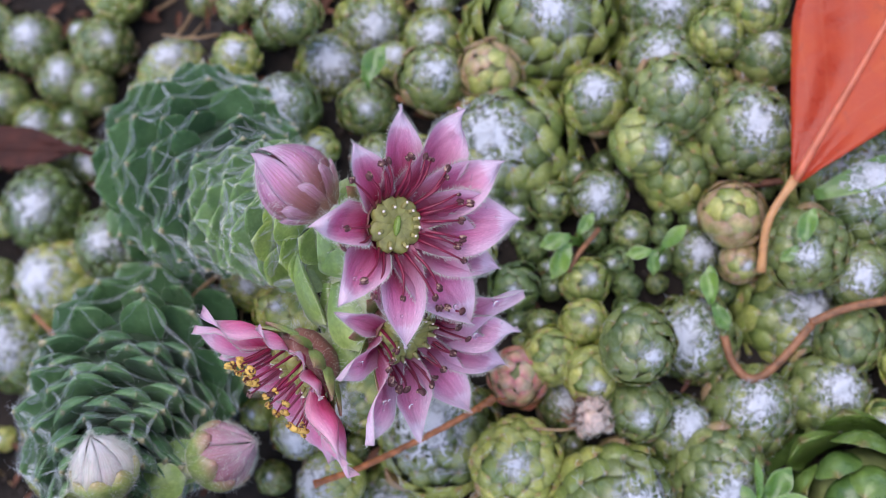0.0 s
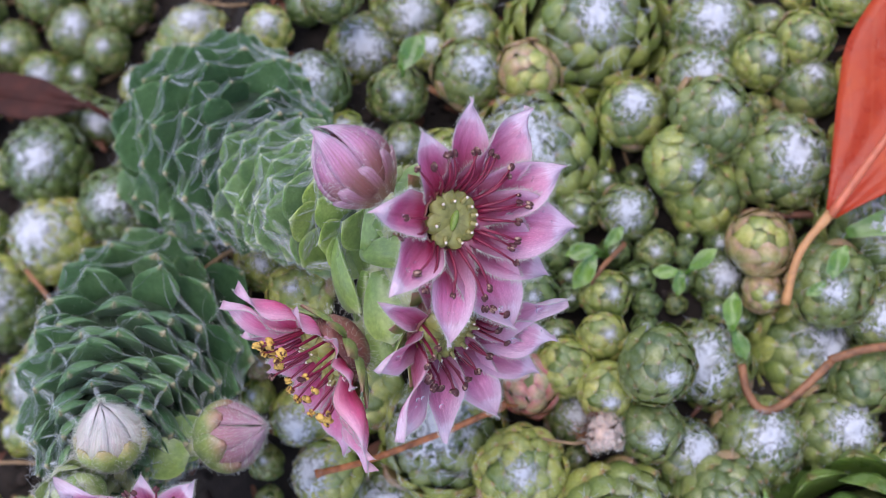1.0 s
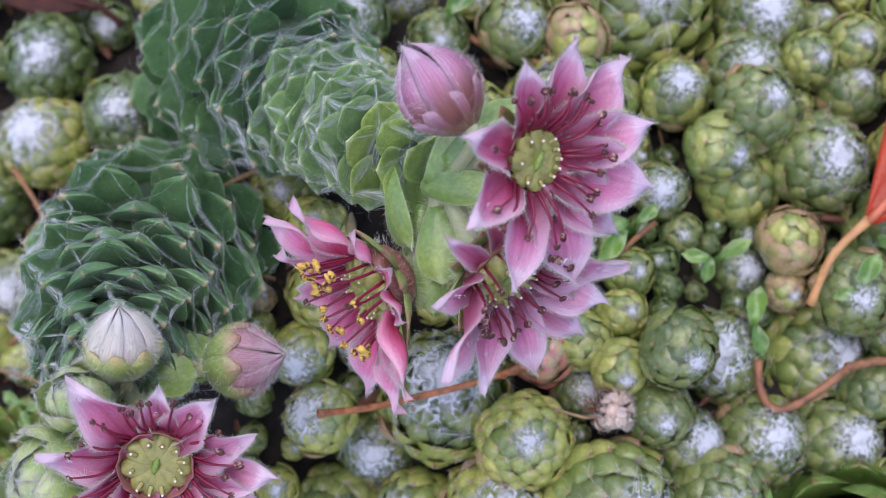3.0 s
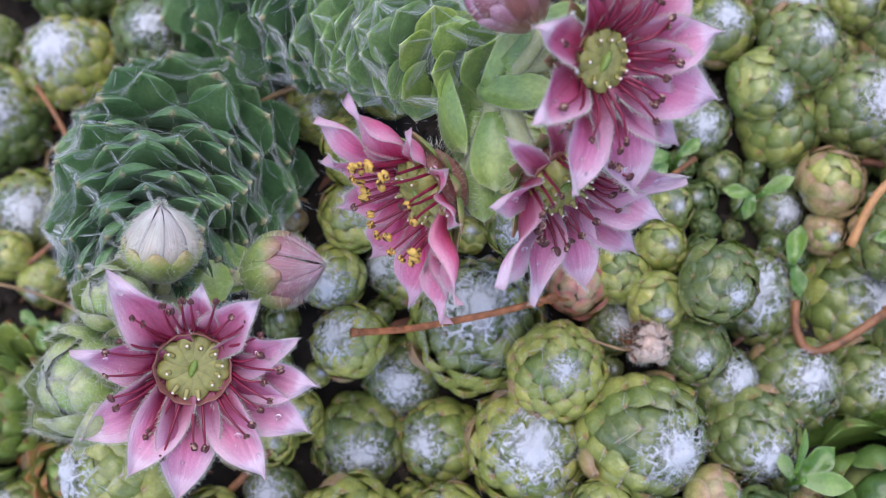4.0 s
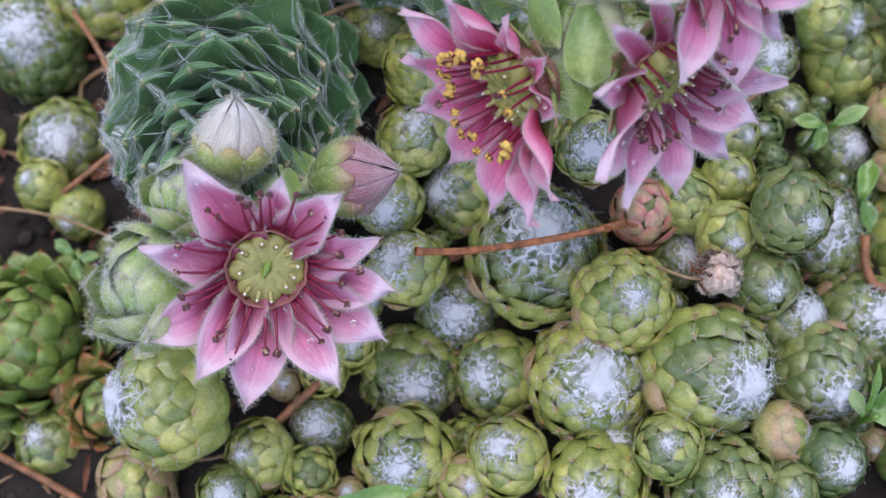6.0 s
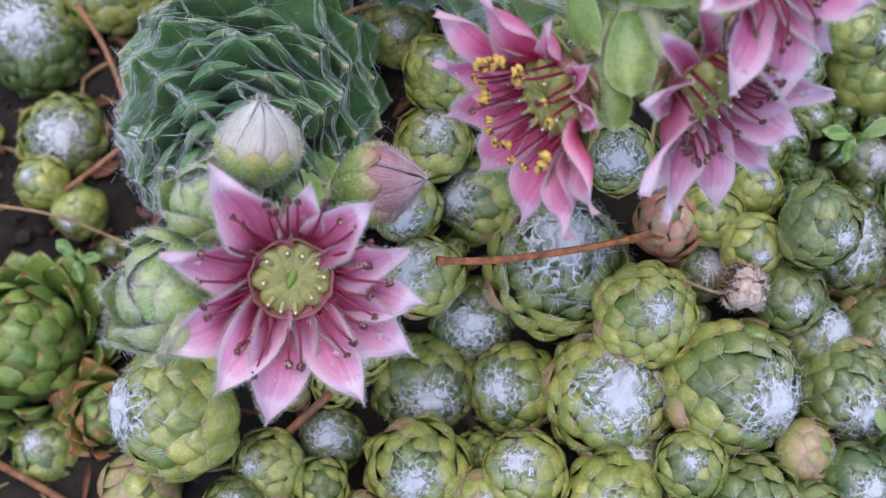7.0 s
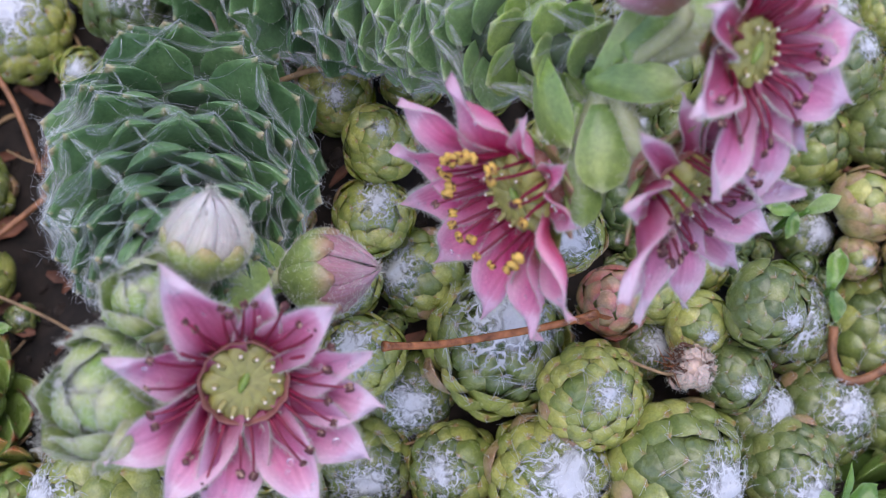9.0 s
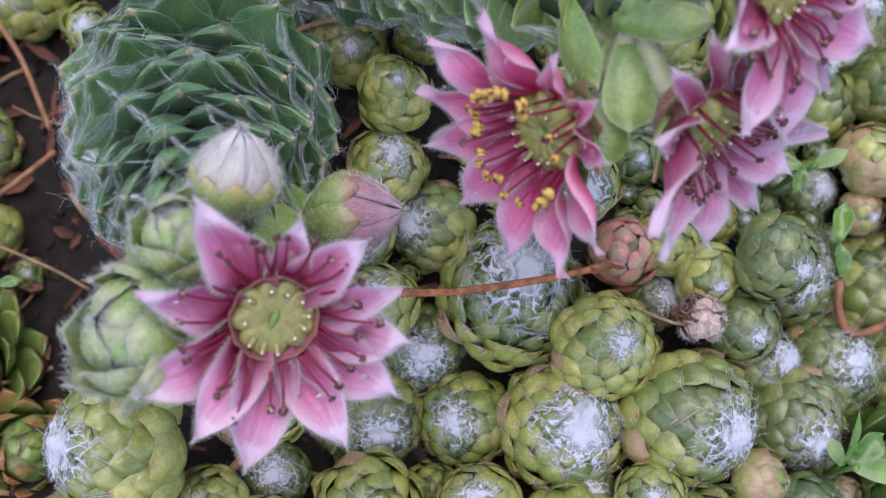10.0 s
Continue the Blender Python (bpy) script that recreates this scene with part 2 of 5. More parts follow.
    bump(nt, b, rough.outputs[0], 0.55, 0.00035)
    return m


PETAL = petal_material("petal_pink", (0.31, 0.014, 0.065), (0.66, 0.17, 0.335), (0.86, 0.62, 0.75))
PETAL_SOFT = petal_material("petal_soft_pink", (0.28, 0.018, 0.075), (0.65, 0.205, 0.36), (0.84, 0.62, 0.74))
PETAL_HOT = petal_material("petal_rose", (0.46, 0.014, 0.09), (0.79, 0.135, 0.31), (0.88, 0.53, 0.67))
PETAL_BUD = petal_material("petal_bud", (0.25, 0.10, 0.08), (0.49, 0.205, 0.345), (0.70, 0.48, 0.62), 0.45)
PETAL_DUSK = petal_material("petal_dusky", (0.30, 0.16, 0.10), (0.42, 0.20, 0.25), (0.58, 0.36, 0.44), 0.5)
PETAL_WHITE = petal_material("petal_whitish", (0.36, 0.40, 0.19), (0.74, 0.69, 0.60), (0.84, 0.79, 0.76), 0.25)


def plain(name, colour, rough=0.5, vary=0.25, scale=900, sub=0.0, relief=0.2, unit=False):
    m, nt, b = material(name, rough, 0.5, sub)
    n = noise_tex(nt, scale * (0.004 if unit else 1), 5, own=unit)
    lo, hi = tuple(c * (1 - vary) for c in colour), tuple(min(1, c * (1 + vary)) for c in colour)
    r = ramp(nt, n.outputs[0], [(0.32, lo), (0.68, hi)])
    nt.links.new(r.outputs[0], b.inputs["Base Color"])
    bump(nt, b, n.outputs[0], relief, 0.00015)
    return m


FILAMENT = plain("filament_crimson", (0.19, 0.008, 0.036), 0.4, 0.25)


def anther_material(name, dark, pale, share):
    """Dark anther wall split open on pale pollen."""
    m, nt, b = material(name, 0.55, 0.4)
    n = noise_tex(nt, 1.6, 3, own=True)
    r = ramp(nt, n.outputs[0], [(share - 0.05, dark), (share + 0.04, pale)])
    nt.links.new(r.outputs[0], b.inputs["Base Color"])
    bump(nt, b, n.outputs[0], 0.5, 0.0001)
    return m


ANTHER_DARK = anther_material("anther_brown", (0.09, 0.028, 0.03), (0.46, 0.30, 0.22), 0.58)
ANTHER_GOLD = anther_material("anther_yellow", (0.10, 0.035, 0.02), (0.66, 0.42, 0.09), 0.46)
CARPEL = plain("carpel_lime", (0.29, 0.28, 0.082), 0.3, 0.30, 700, 0.3, unit=True)
STYLE = plain("style_pale", (0.33, 0.30, 0.10), 0.4, 0.3)
STIGMA = plain("stigma_cream", (0.86, 0.76, 0.68), 0.35, 0.1, unit=True)
SLIT_GREEN = plain("ovary_slit", (0.17, 0.26, 0.045), 0.25, 0.3, unit=True)
CUP = plain("cup_rim", (0.24, 0.09, 0.075), 0.45, 0.3, unit=True)
HAIR = wool_material("plant_hair", colour=(0.66, 0.67, 0.60, 1))
STEM = plain("stem_green", (0.36, 0.40, 0.22), 0.5, 0.12, 300, 0.3, 0.2)
STOLON = plain("stolon_russet", (0.34, 0.12, 0.045), 0.20, 0.6, 700, 0.0, 0.7)
DRYSTALK = plain("dry_stalk_brown", (0.25, 0.108, 0.047), 0.5, 0.5, 700, 0.0, 0.6)
STRAW = plain("straw_tan", (0.28, 0.18, 0.09), 0.65, 0.4, 500, 0.0, 0.5)
DRYLEAF = plain("dry_brown", (0.14, 0.055, 0.030), 0.7, 0.5, 300, 0.0, 0.6)
PAPERY = plain("papery_pinkish", (0.70, 0.54, 0.45), 0.7, 0.4, 500, 0.1, 0.6, unit=True)
SOIL = plain("soil_dark", (0.015, 0.0105, 0.0075), 0.95, 0.6, 420, 0.0, 1.0)
CRUMB = plain("soil_crumb", (0.028, 0.0195, 0.014), 0.95, 0.6, 900, 0.0, 1.0)
# Stalk green painted near black for the deep shade between the stem leaves.
STALK_GAP_SHADE = plain("stalk_gap_shade", (0.028, 0.055, 0.026), 0.7, 0.4)
HEART = plain("rosette_heart", (0.21, 0.25, 0.085), 0.6, 0.4, unit=True)


def water_material():
    m, nt, b = material("dew", 0.02, 0.5)
    b.inputs["Base Color"].default_value = (1, 1, 1, 1)
    b.inputs["Transmission Weight"].default_value = 1.0
    b.inputs["IOR"].default_value = 1.33
    return m


DEW = water_material()
BUD_CORE = plain("bud_inside", (0.10, 0.03, 0.04), 0.6, 0.3, unit=True)
BUD_PALE = plain("bud_inside_pale", (0.42, 0.40, 0.34), 0.6, 0.3, unit=True)
BUD_GREEN = plain("bud_inside_green", (0.22, 0.28, 0.13), 0.6, 0.3, unit=True)


def autumn_material():
    m, nt, b = material("autumn_leaf", 0.35, 0.32, 0.05)
    n1 = noise_tex(nt, 85, 6)
    n2 = noise_tex(nt, 620, 5)
    base = ramp(nt, n1.outputs[0], [(0.3, (0.28, 0.020, 0.007)), (0.5, (0.42, 0.044, 0.008)), (0.72, (0.52, 0.09, 0.012))])
    spots = ramp(nt, n2.outputs[0], [(0.60, (0, 0, 0)), (0.70, (0.55,) * 3)])
    c = mix(nt, spots.outputs[0], base.outputs[0], (0.30, 0.04, 0.02))
    au = nt.nodes.new("ShaderNodeMath")
    au.operation = "ABSOLUTE"
    nt.links.new(uv_axis(nt, 0), au.inputs[0])
    wave = nt.nodes.new("ShaderNodeTexWave")
    wave.inputs["Scale"].default_value = 2.4
    wave.inputs["Distortion"].default_value = 2.0
    comb = nt.nodes.new("ShaderNodeCombineXYZ")
    slope = nt.nodes.new("ShaderNodeMath")
    slope.operation = "MULTIPLY_ADD"
    slope.inputs[1].default_value = -0.35
    nt.links.new(au.outputs[0], slope.inputs[0])
    nt.links.new(uv_axis(nt, 1), slope.inputs[2])
    nt.links.new(slope.outputs[0], comb.inputs[0])
    nt.links.new(comb.outputs[0], wave.inputs[0])
    veins = ramp(nt, wave.outputs["Fac"], [(0.93, (0, 0, 0)), (1.0, (0.05,) * 3)])
    c = mix(nt, veins.outputs[0], c, (0.66, 0.26, 0.12))
    nt.links.new(c, b.inputs["Base Color"])
    wet = ramp(nt, n1.outputs[0], [(0.40, (0.24,) * 3), (0.56, (0.48,) * 3)])
    nt.links.new(wet.outputs[0], b.inputs["Roughness"])
    b.inputs["Coat Weight"].default_value = 0.06
    b.inputs["Coat Roughness"].default_value = 0.12
    bump(nt, b, n1.outputs[0], 0.5, 0.0012)
    return m


AUTUMN = autumn_material()
MIDRIB = plain("leaf_midrib", (0.56, 0.15, 0.075), 0.4, 0.2, 500, 0.1)
PETIOLE = plain("leaf_petiole", (0.54, 0.27, 0.11), 0.42, 0.25, 400, 0.15)


# ---- mesh helpers ----
def make_mesh(name, verts, faces, mat, uvs=None, smooth=True):
    me = bpy.data.meshes.new(name)
    me.from_pydata([tuple(v) for v in verts], [], faces)
    me.materials.append(mat)
    if uvs is not None:
        layer = me.uv_layers.new(name="UVMap")
        for poly in me.polygons:
            for li in poly.loop_indices:
                layer.data[li].uv = uvs[me.loops[li].vertex_index]
    if smooth:
        me.polygons.foreach_set("use_smooth", [True] * len(me.polygons))
    return me


def covered(me, cover):
    """Stores how thickly the wool lies at each vertex."""
    me.attributes.new("cover", "FLOAT", "POINT").data.foreach_set("value", cover)
    return me


def part(name, data, parent, m=None, label=""):
    ob = new(name, data)
    ob.parent = parent
    if m is not None:
        ob.matrix_basis = m
    return tagged(ob, label)


def thing(name, at, label, category, group="", turn=None):
    ob = new(name)
    ob.empty_display_size = 0.002
    ob.matrix_basis = Matrix.Translation(at) @ (turn.to_4x4() if turn is not None else Matrix.Identity(4))
    return tagged(ob, label, category, group)


def basis(z, y):
    """A turn whose z axis is z and whose y axis lies nearest to y."""
    z = z.normalized()
    x = y.cross(z)
    if x.length < 1e-9:
        x = Vector((1, 0, 0)).cross(z)
    x.normalize()
    return Matrix((x, z.cross(x), z)).transposed()


def blade(name, mat, width=1.0, thick=0.16, point=0.6, waist=0.45, arch=0.25, cup=0.0, nv=8, nu=6, wave=0.0, widest=0.6, flip=0.0, fine=0.0):
    """A solid leaf or petal of length 1 along +y: outline, fleshy thickness, arch along it and cup across it."""
    verts, uvs, faces = [], [], []
    for side in (1, -1):
        for j in range(nv + 1):
            v = j / nv
            if v < widest:
                w = waist + (1 - waist) * math.sin(v / widest * math.pi / 2)
            else:
                k = min(1.0, (v - widest) / (1 - fine - widest))
                w = (1 - k * k) ** (0.45 + point) if point < 0.5 else (1 - k ** (1 + point)) ** 1.05
            w = max(w, 1.6 * (1 - v) if fine and v > 1 - 3 * fine else 0.0) * width / 2
            for i in range(nu + 1):
                u = 2 * i / nu - 1
                body = thick * (1 - u * u) * (0.35 + 0.65 * math.sin(math.pi * min(1, max(0.0, v * 0.86 + 0.1)))) / 2
                z = arch * (0.25 - (v - 0.5) ** 2) + cup * u * u * w * 2 + wave * math.sin(v * 9 + u * 2) * 0.03
                z += flip * max(0, v - 0.6) ** 2
                verts.append((u * w, v, z + side * body))
                uvs.append((u, v))
    row, n = nu + 1, (nu + 1) * (nv + 1)
    for j in range(nv):
        for i in range(nu):
            a = j * row + i
            faces.append((a, a + 1, a + row + 1, a + row))
            faces.append((n + a, n + a + row, n + a + row + 1, n + a + 1))
    rim = [i for i in range(row)] + [j * row + nu for j in range(1, nv + 1)] + [nv * row + i for i in range(nu - 1, -1, -1)] + [j * row for j in range(nv - 1, 0, -1)]
    for a, b in zip(rim, rim[1:] + rim[:1]):
        faces.append((b, a, n + a, n + b))
    return make_mesh(name, verts, faces, mat, uvs)


def tube_into(verts, faces, path, radii, sides=5):
    """Adds a tapered tube along path to the lists."""
    first = len(verts)
    up = Vector((0.31, 0.17, 0.94))
    for k, p in enumerate(path):
        t = (path[min(k + 1, len(path) - 1)] - path[max(k - 1, 0)]).normalized()
        a = t.cross(up)
        if a.length < 1e-6:
            a = t.cross(Vector((1, 0, 0)))
        a.normalize()
        b = t.cross(a)
        r = radii[k] if isinstance(radii, (list, tuple)) else radii
        for s in range(sides):
            g = 2 * math.pi * s / sides
            verts.append(p + a * (r * math.cos(g)) + b * (r * math.sin(g)))
    for k in range(len(path) - 1):
        for s in range(sides):
            q = first + k * sides
            faces.append((q + s, q + (s + 1) % sides, q + sides + (s + 1) % sides, q + sides + s))
    faces.append(tuple(first + s for s in range(sides))[::-1])
    faces.append(tuple(first + (len(path) - 1) * sides + s for s in range(sides)))


def tube(name, path, radii, mat, sides=8):
    v, f = [], []
    tube_into(v, f, path, radii, sides)
    return make_mesh(name, v, f, mat)


def curve_points(points, n):
    """n points on a smooth line through the given ones."""
    out = []
    pts = [points[0] * 2 - points[1]] + list(points) + [points[-1] * 2 - points[-2]]
    spans = len(points) - 1
    for k in range(n):
        t = k / (n - 1) * spans
        i = min(int(t), spans - 1)
        t -= i
        a, b, c, d = pts[i : i + 4]
        out.append(0.5 * (2 * b + (c - a) * t + (2 * a - 5 * b + 4 * c - d) * t * t + (3 * b - a - 3 * c + d) * t**3))
    return out


def ball(name, mat, squash=1.0, rough=0.0, seed=0, cuts=2):
    bm = bmesh.new()
    bmesh.ops.create_icosphere(bm, subdivisions=cuts, radius=1.0)
    for v in bm.verts:
        k = 1 + rough * noise.noise(v.co * 1.7 + Vector((seed, 0, 0)))
        v.co = v.co * k
        v.co.z *= squash
    me = bpy.data.meshes.new(name)
    bm.to_mesh(me)
    bm.free()
    me.materials.append(mat)
    me.polygons.foreach_set("use_smooth", [True] * len(me.polygons))
    return me


def thread_into(verts, faces, a, b, radius, sag, rng, bits=4, wig=0.0):
    path = []
    wave = Vector((rng.gauss(0, 1), rng.gauss(0, 1), rng.gauss(0, 1))) * wig
    phase = rng.uniform(0, 6.28)
    for k in range(bits + 1):
        t = k / bits
        p = a.lerp(b, t) + sag * (4 * t * (1 - t))
        if 0 < k < bits:
            p = p + wave * math.sin(phase + t * 7) + Vector((rng.gauss(0, 1), rng.gauss(0, 1), rng.gauss(0, 1))) * (wig * 0.35 + radius)
        path.append(p)
    tube_into(verts, faces, path, radius, 3)


def hairs(name, roots, length, radius, seed, mat=None, bend=0.35):
    """Fine tapering hairs from pairs of root and way."""
    rng = random.Random(seed)
    v, f = [], []
    for root, way in roots:
        side = Vector((rng.gauss(0, 1), rng.gauss(0, 1), rng.gauss(0, 1))) * bend
        k = length * rng.uniform(0.5, 1.25)
        way = (way.normalized() + side * 0.6).normalized()
        path = [root, root + way * k * 0.5, root + way * k + side * k * 0.5]
        tube_into(v, f, path, [radius, radius * 0.8, radius * 0.35], 3)
    return make_mesh(name, v, f, mat or HAIR)


# ---- rosettes ----
SCALE_CUTS = ((1.10, 0.12, 0.36, 0.06), (0.98, 0.22, 0.28, 0.08))
OPEN_CUTS = ((0.96, 0.62, 0.14, 0.0), (0.86, 0.72, 0.10, 0.0))
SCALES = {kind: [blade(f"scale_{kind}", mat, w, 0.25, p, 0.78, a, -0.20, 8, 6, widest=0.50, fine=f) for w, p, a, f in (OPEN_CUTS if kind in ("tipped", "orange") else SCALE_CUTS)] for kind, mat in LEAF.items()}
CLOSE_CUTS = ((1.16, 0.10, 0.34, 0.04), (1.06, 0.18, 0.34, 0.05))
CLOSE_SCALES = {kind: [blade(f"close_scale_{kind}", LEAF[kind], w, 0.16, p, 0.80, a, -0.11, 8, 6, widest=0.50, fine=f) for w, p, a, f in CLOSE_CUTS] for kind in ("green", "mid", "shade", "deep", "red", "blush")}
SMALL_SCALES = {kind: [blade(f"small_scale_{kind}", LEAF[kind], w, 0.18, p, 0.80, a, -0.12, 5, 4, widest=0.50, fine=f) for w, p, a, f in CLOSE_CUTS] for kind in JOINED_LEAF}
HEART_BALL = ball("heart", HEART, cuts=2)
WORDS = {0: "nearly bare", 1: "with a small tuft of white wool", 2: "with a web of white wool", 3: "thickly webbed in white wool"}
LOOKS = {
    "green": "yellow-green globular houseleek rosette", "mid": "mid-green houseleek rosette", "red": "reddish young houseleek rosette",
    "tipped": "open green houseleek rosette with red tips", "orange": "small orange-tipped houseleek rosette", "shade": "dull grey-green, shade-darkened houseleek rosette",
    "deep": "small dark green houseleek rosette", "broad": "broad-leaved glossy green houseleek rosette", "blush": "pink-flushed fleshy young houseleek rosette",
}
# Crown scales take a darker green: partly their own, partly painted shade of the gaps.
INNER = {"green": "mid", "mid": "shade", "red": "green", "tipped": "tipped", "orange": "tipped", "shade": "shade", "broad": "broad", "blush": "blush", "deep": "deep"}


def scale_place(i, count, spread, rng):
    """Place of scale i on a rosette of radius 1: root, facing, way to its tip, length."""
    t = (i + 0.5) / count
    size = 1.52 * math.sqrt(8.9 / count) * (0.58 + 0.48 * t) * (1 + 0.35 * spread * t) * rng.uniform(0.93, 1.08)
    theta = 0.06 + 1.76 * t**0.58 + rng.gauss(0, 0.025)
    phi = i * 2.39996 + rng.gauss(0, 0.06)
    d = Vector((math.sin(theta) * math.cos(phi), math.sin(theta) * math.sin(phi), math.cos(theta)))
    crown = -Vector((math.cos(theta) * math.cos(phi), math.cos(theta) * math.sin(phi), -math.sin(theta)))
    lift = 0.03 + 0.05 * t + spread * (0.25 + 0.8 * t) + rng.gauss(0, 0.035)
    yy = crown * math.cos(lift) + d * math.sin(lift)
    zz = d * math.cos(lift) - crown * math.sin(lift)
    root = d * (0.80 + 0.06 * t) - crown * size * 0.48
    return root, zz, yy, size, t


def wool_threads(count, spread, wool, seed):
    """Cobweb on a rosette of radius 1: loose bundles from each scale's tip to those of its neighbours, closing to a tangle over the crown."""
    rng, hold = random.Random(seed), random.Random(900 + count)
    tips = []
    for i in range(count):
        root, zz, yy, size, t = scale_place(i, count, spread, hold)
        tips.append(root + yy * size * 0.97 + zz * size * 0.06)
    reach = (0, 0.30, 0.48, 0.72)[wool]
    v, f = [], []
    for i, a in enumerate(tips):
        t = (i + 0.5) / count
        if t > reach:
            continue
        for step in (1, 2, 3, 5, 8, 13):
            if i + step >= count or (tips[i + step] - a).length > 0.46 or rng.random() < 0.15 + 0.45 * t / reach:
                continue
            b = tips[i + step]
            for _ in range(rng.choice((1, 2, 3, 4))):
                s = 0.04
                p = a + Vector((rng.gauss(0, s), rng.gauss(0, s), rng.gauss(0, s)))
                q = b + Vector((rng.gauss(0, s), rng.gauss(0, s), rng.gauss(0, s)))
                thread_into(v, f, p, q, rng.uniform(0.0010, 0.0026), (p + q).normalized() * rng.uniform(-0.06, 0.01), rng, 4, rng.uniform(0.002, 0.008))
    for i, a in enumerate(tips):
        # A small tuft of hairs on every tip, thicker towards the crown.
        for _ in range(3 + int(9 * wool / 3 * max(0.0, 1 - i / count / min(1, reach * 1.5)))):
            q = a + Vector((rng.gauss(0, 1), rng.gauss(0, 1), rng.gauss(0, 1))) * 0.055
            thread_into(v, f, a + (q - a) * rng.uniform(-0.6, 0.1), q, rng.uniform(0.0014, 0.0030), Vector((0, 0, 0)), rng, 2, 0.01)
    span = (0, 0.26, 0.38, 0.56)[wool]
    for k in range((0, 60, 120, 200)[wool]):
        th, ph = span * math.sqrt(rng.random()), rng.uniform(0, 6.283)
        a = Vector((math.sin(th) * math.cos(ph), math.sin(th) * math.sin(ph), math.cos(th))) * rng.uniform(0.93, 1.0)
        b = a + Vector((rng.gauss(0, 0.09), rng.gauss(0, 0.09), rng.gauss(0, 0.02)))
        thread_into(v, f, a, b, rng.uniform(0.0012, 0.0026), Vector((0, 0, 0.015)), rng, 3, 0.015)
    return make_mesh("wool_threads", v, f, WOOL)


def felt_mesh(seed, spread):
    """The thin mat of wool that sinks between the scales of the crown."""
    verts, uvs, faces, cover = [], [], [], []
    rings, sides = 8, 22
    for j in range(rings + 1):
        for i in range(sides):
            ph = 2 * math.pi * i / sides
            p = Vector((math.cos(ph), math.sin(ph), 0)) * (j / rings)
            th = spread * (j / rings) * (1 + 0.35 * noise.noise(Vector((math.cos(ph) * 1.3, math.sin(ph) * 1.3, seed))))
            r = 0.97 + 0.07 * noise.noise(Vector((p.x * 4, p.y * 4, seed * 1.7)))
            verts.append((math.sin(th) * math.cos(ph) * r, math.sin(th) * math.sin(ph) * r, math.cos(th) * r))
            uvs.append((p.x + seed * 3.0, p.y))
            cover.append(0.60 - 0.46 * min(1, j / rings / 0.50) - 0.30 * max(0, j / rings - 0.50))
    for j in range(rings):
        for i in range(sides):
            a, b = j * sides + i, j * sides + (i + 1) % sides
            faces.append((a, b, b + sides, a + sides))
    return covered(make_mesh("wool_mat", verts, faces, FELT, uvs), cover)


WEBS = {}
MATS = {1: [felt_mesh(s, 0.46) for s in (1, 2, 3)], 2: [felt_mesh(s, 0.76) for s in (4, 5, 6, 10)], 3: [felt_mesh(s, 1.08) for s in (7, 8, 9, 11)]}
DEW_BALL = ball("dew_ball", DEW, cuts=2)


def dew_mesh(seed):
    """A sprinkling of small drops over a rosette of radius 1."""
    rng = random.Random(seed)
    verts, faces = [], []
    co, fs = [v.co.copy() for v in DEW_BALL.vertices], [tuple(p.vertices) for p in DEW_BALL.polygons]
    for k in range(60):
        th, ph = 0.1 + 0.9 * rng.random(), rng.uniform(0, 6.283)
        at = Vector((math.sin(th) * math.cos(ph), math.sin(th) * math.sin(ph), math.cos(th))) * rng.uniform(0.97, 1.02)
        s = 0.006 + 0.014 * rng.random() ** 2
        first = len(verts)
        verts += [at + c * s for c in co]
        faces += [tuple(first + i for i in f) for f in fs]
    return make_mesh("dew", verts, faces, DEW)


DEWS = [dew_mesh(s) for s in (1, 2, 3)]


JOINED = {}


def joined_scales(count, spread, kind, seed):
    """All scales of a small rosette of radius 1 in one mesh, each an island of its own."""
    key = (count, spread, kind, seed)
    if key not in JOINED:
        hold, rng = random.Random(900 + count), random.Random(seed)
        verts, faces, uvs = [], [], []
        for i in range(count):
            root, zz, yy, size, t = scale_place(i, count, spread, hold)
            me = SMALL_SCALES[kind][i % 2]
            m = Matrix.Translation(root) @ basis(zz, yy).to_4x4() @ pose(0, 0, 0, 0, rng.gauss(0, 6), 0) @ Matrix.Diagonal((size * rng.uniform(0.92, 1.12), size, size, 1))
            first = len(verts)
            verts += [m @ v.co for v in me.vertices]
            faces += [tuple(first + k for k in p.vertices) for p in me.polygons]
            flat = {}
            for loop, spot in zip(me.loops, me.uv_layers[0].data):
                flat[loop.vertex_index] = tuple(spot.uv)
            uvs += [flat[k] for k in range(len(me.vertices))]
        JOINED[key] = make_mesh("joined_scales", verts, faces, JOINED_LEAF[kind], uvs)
    return JOINED[key]


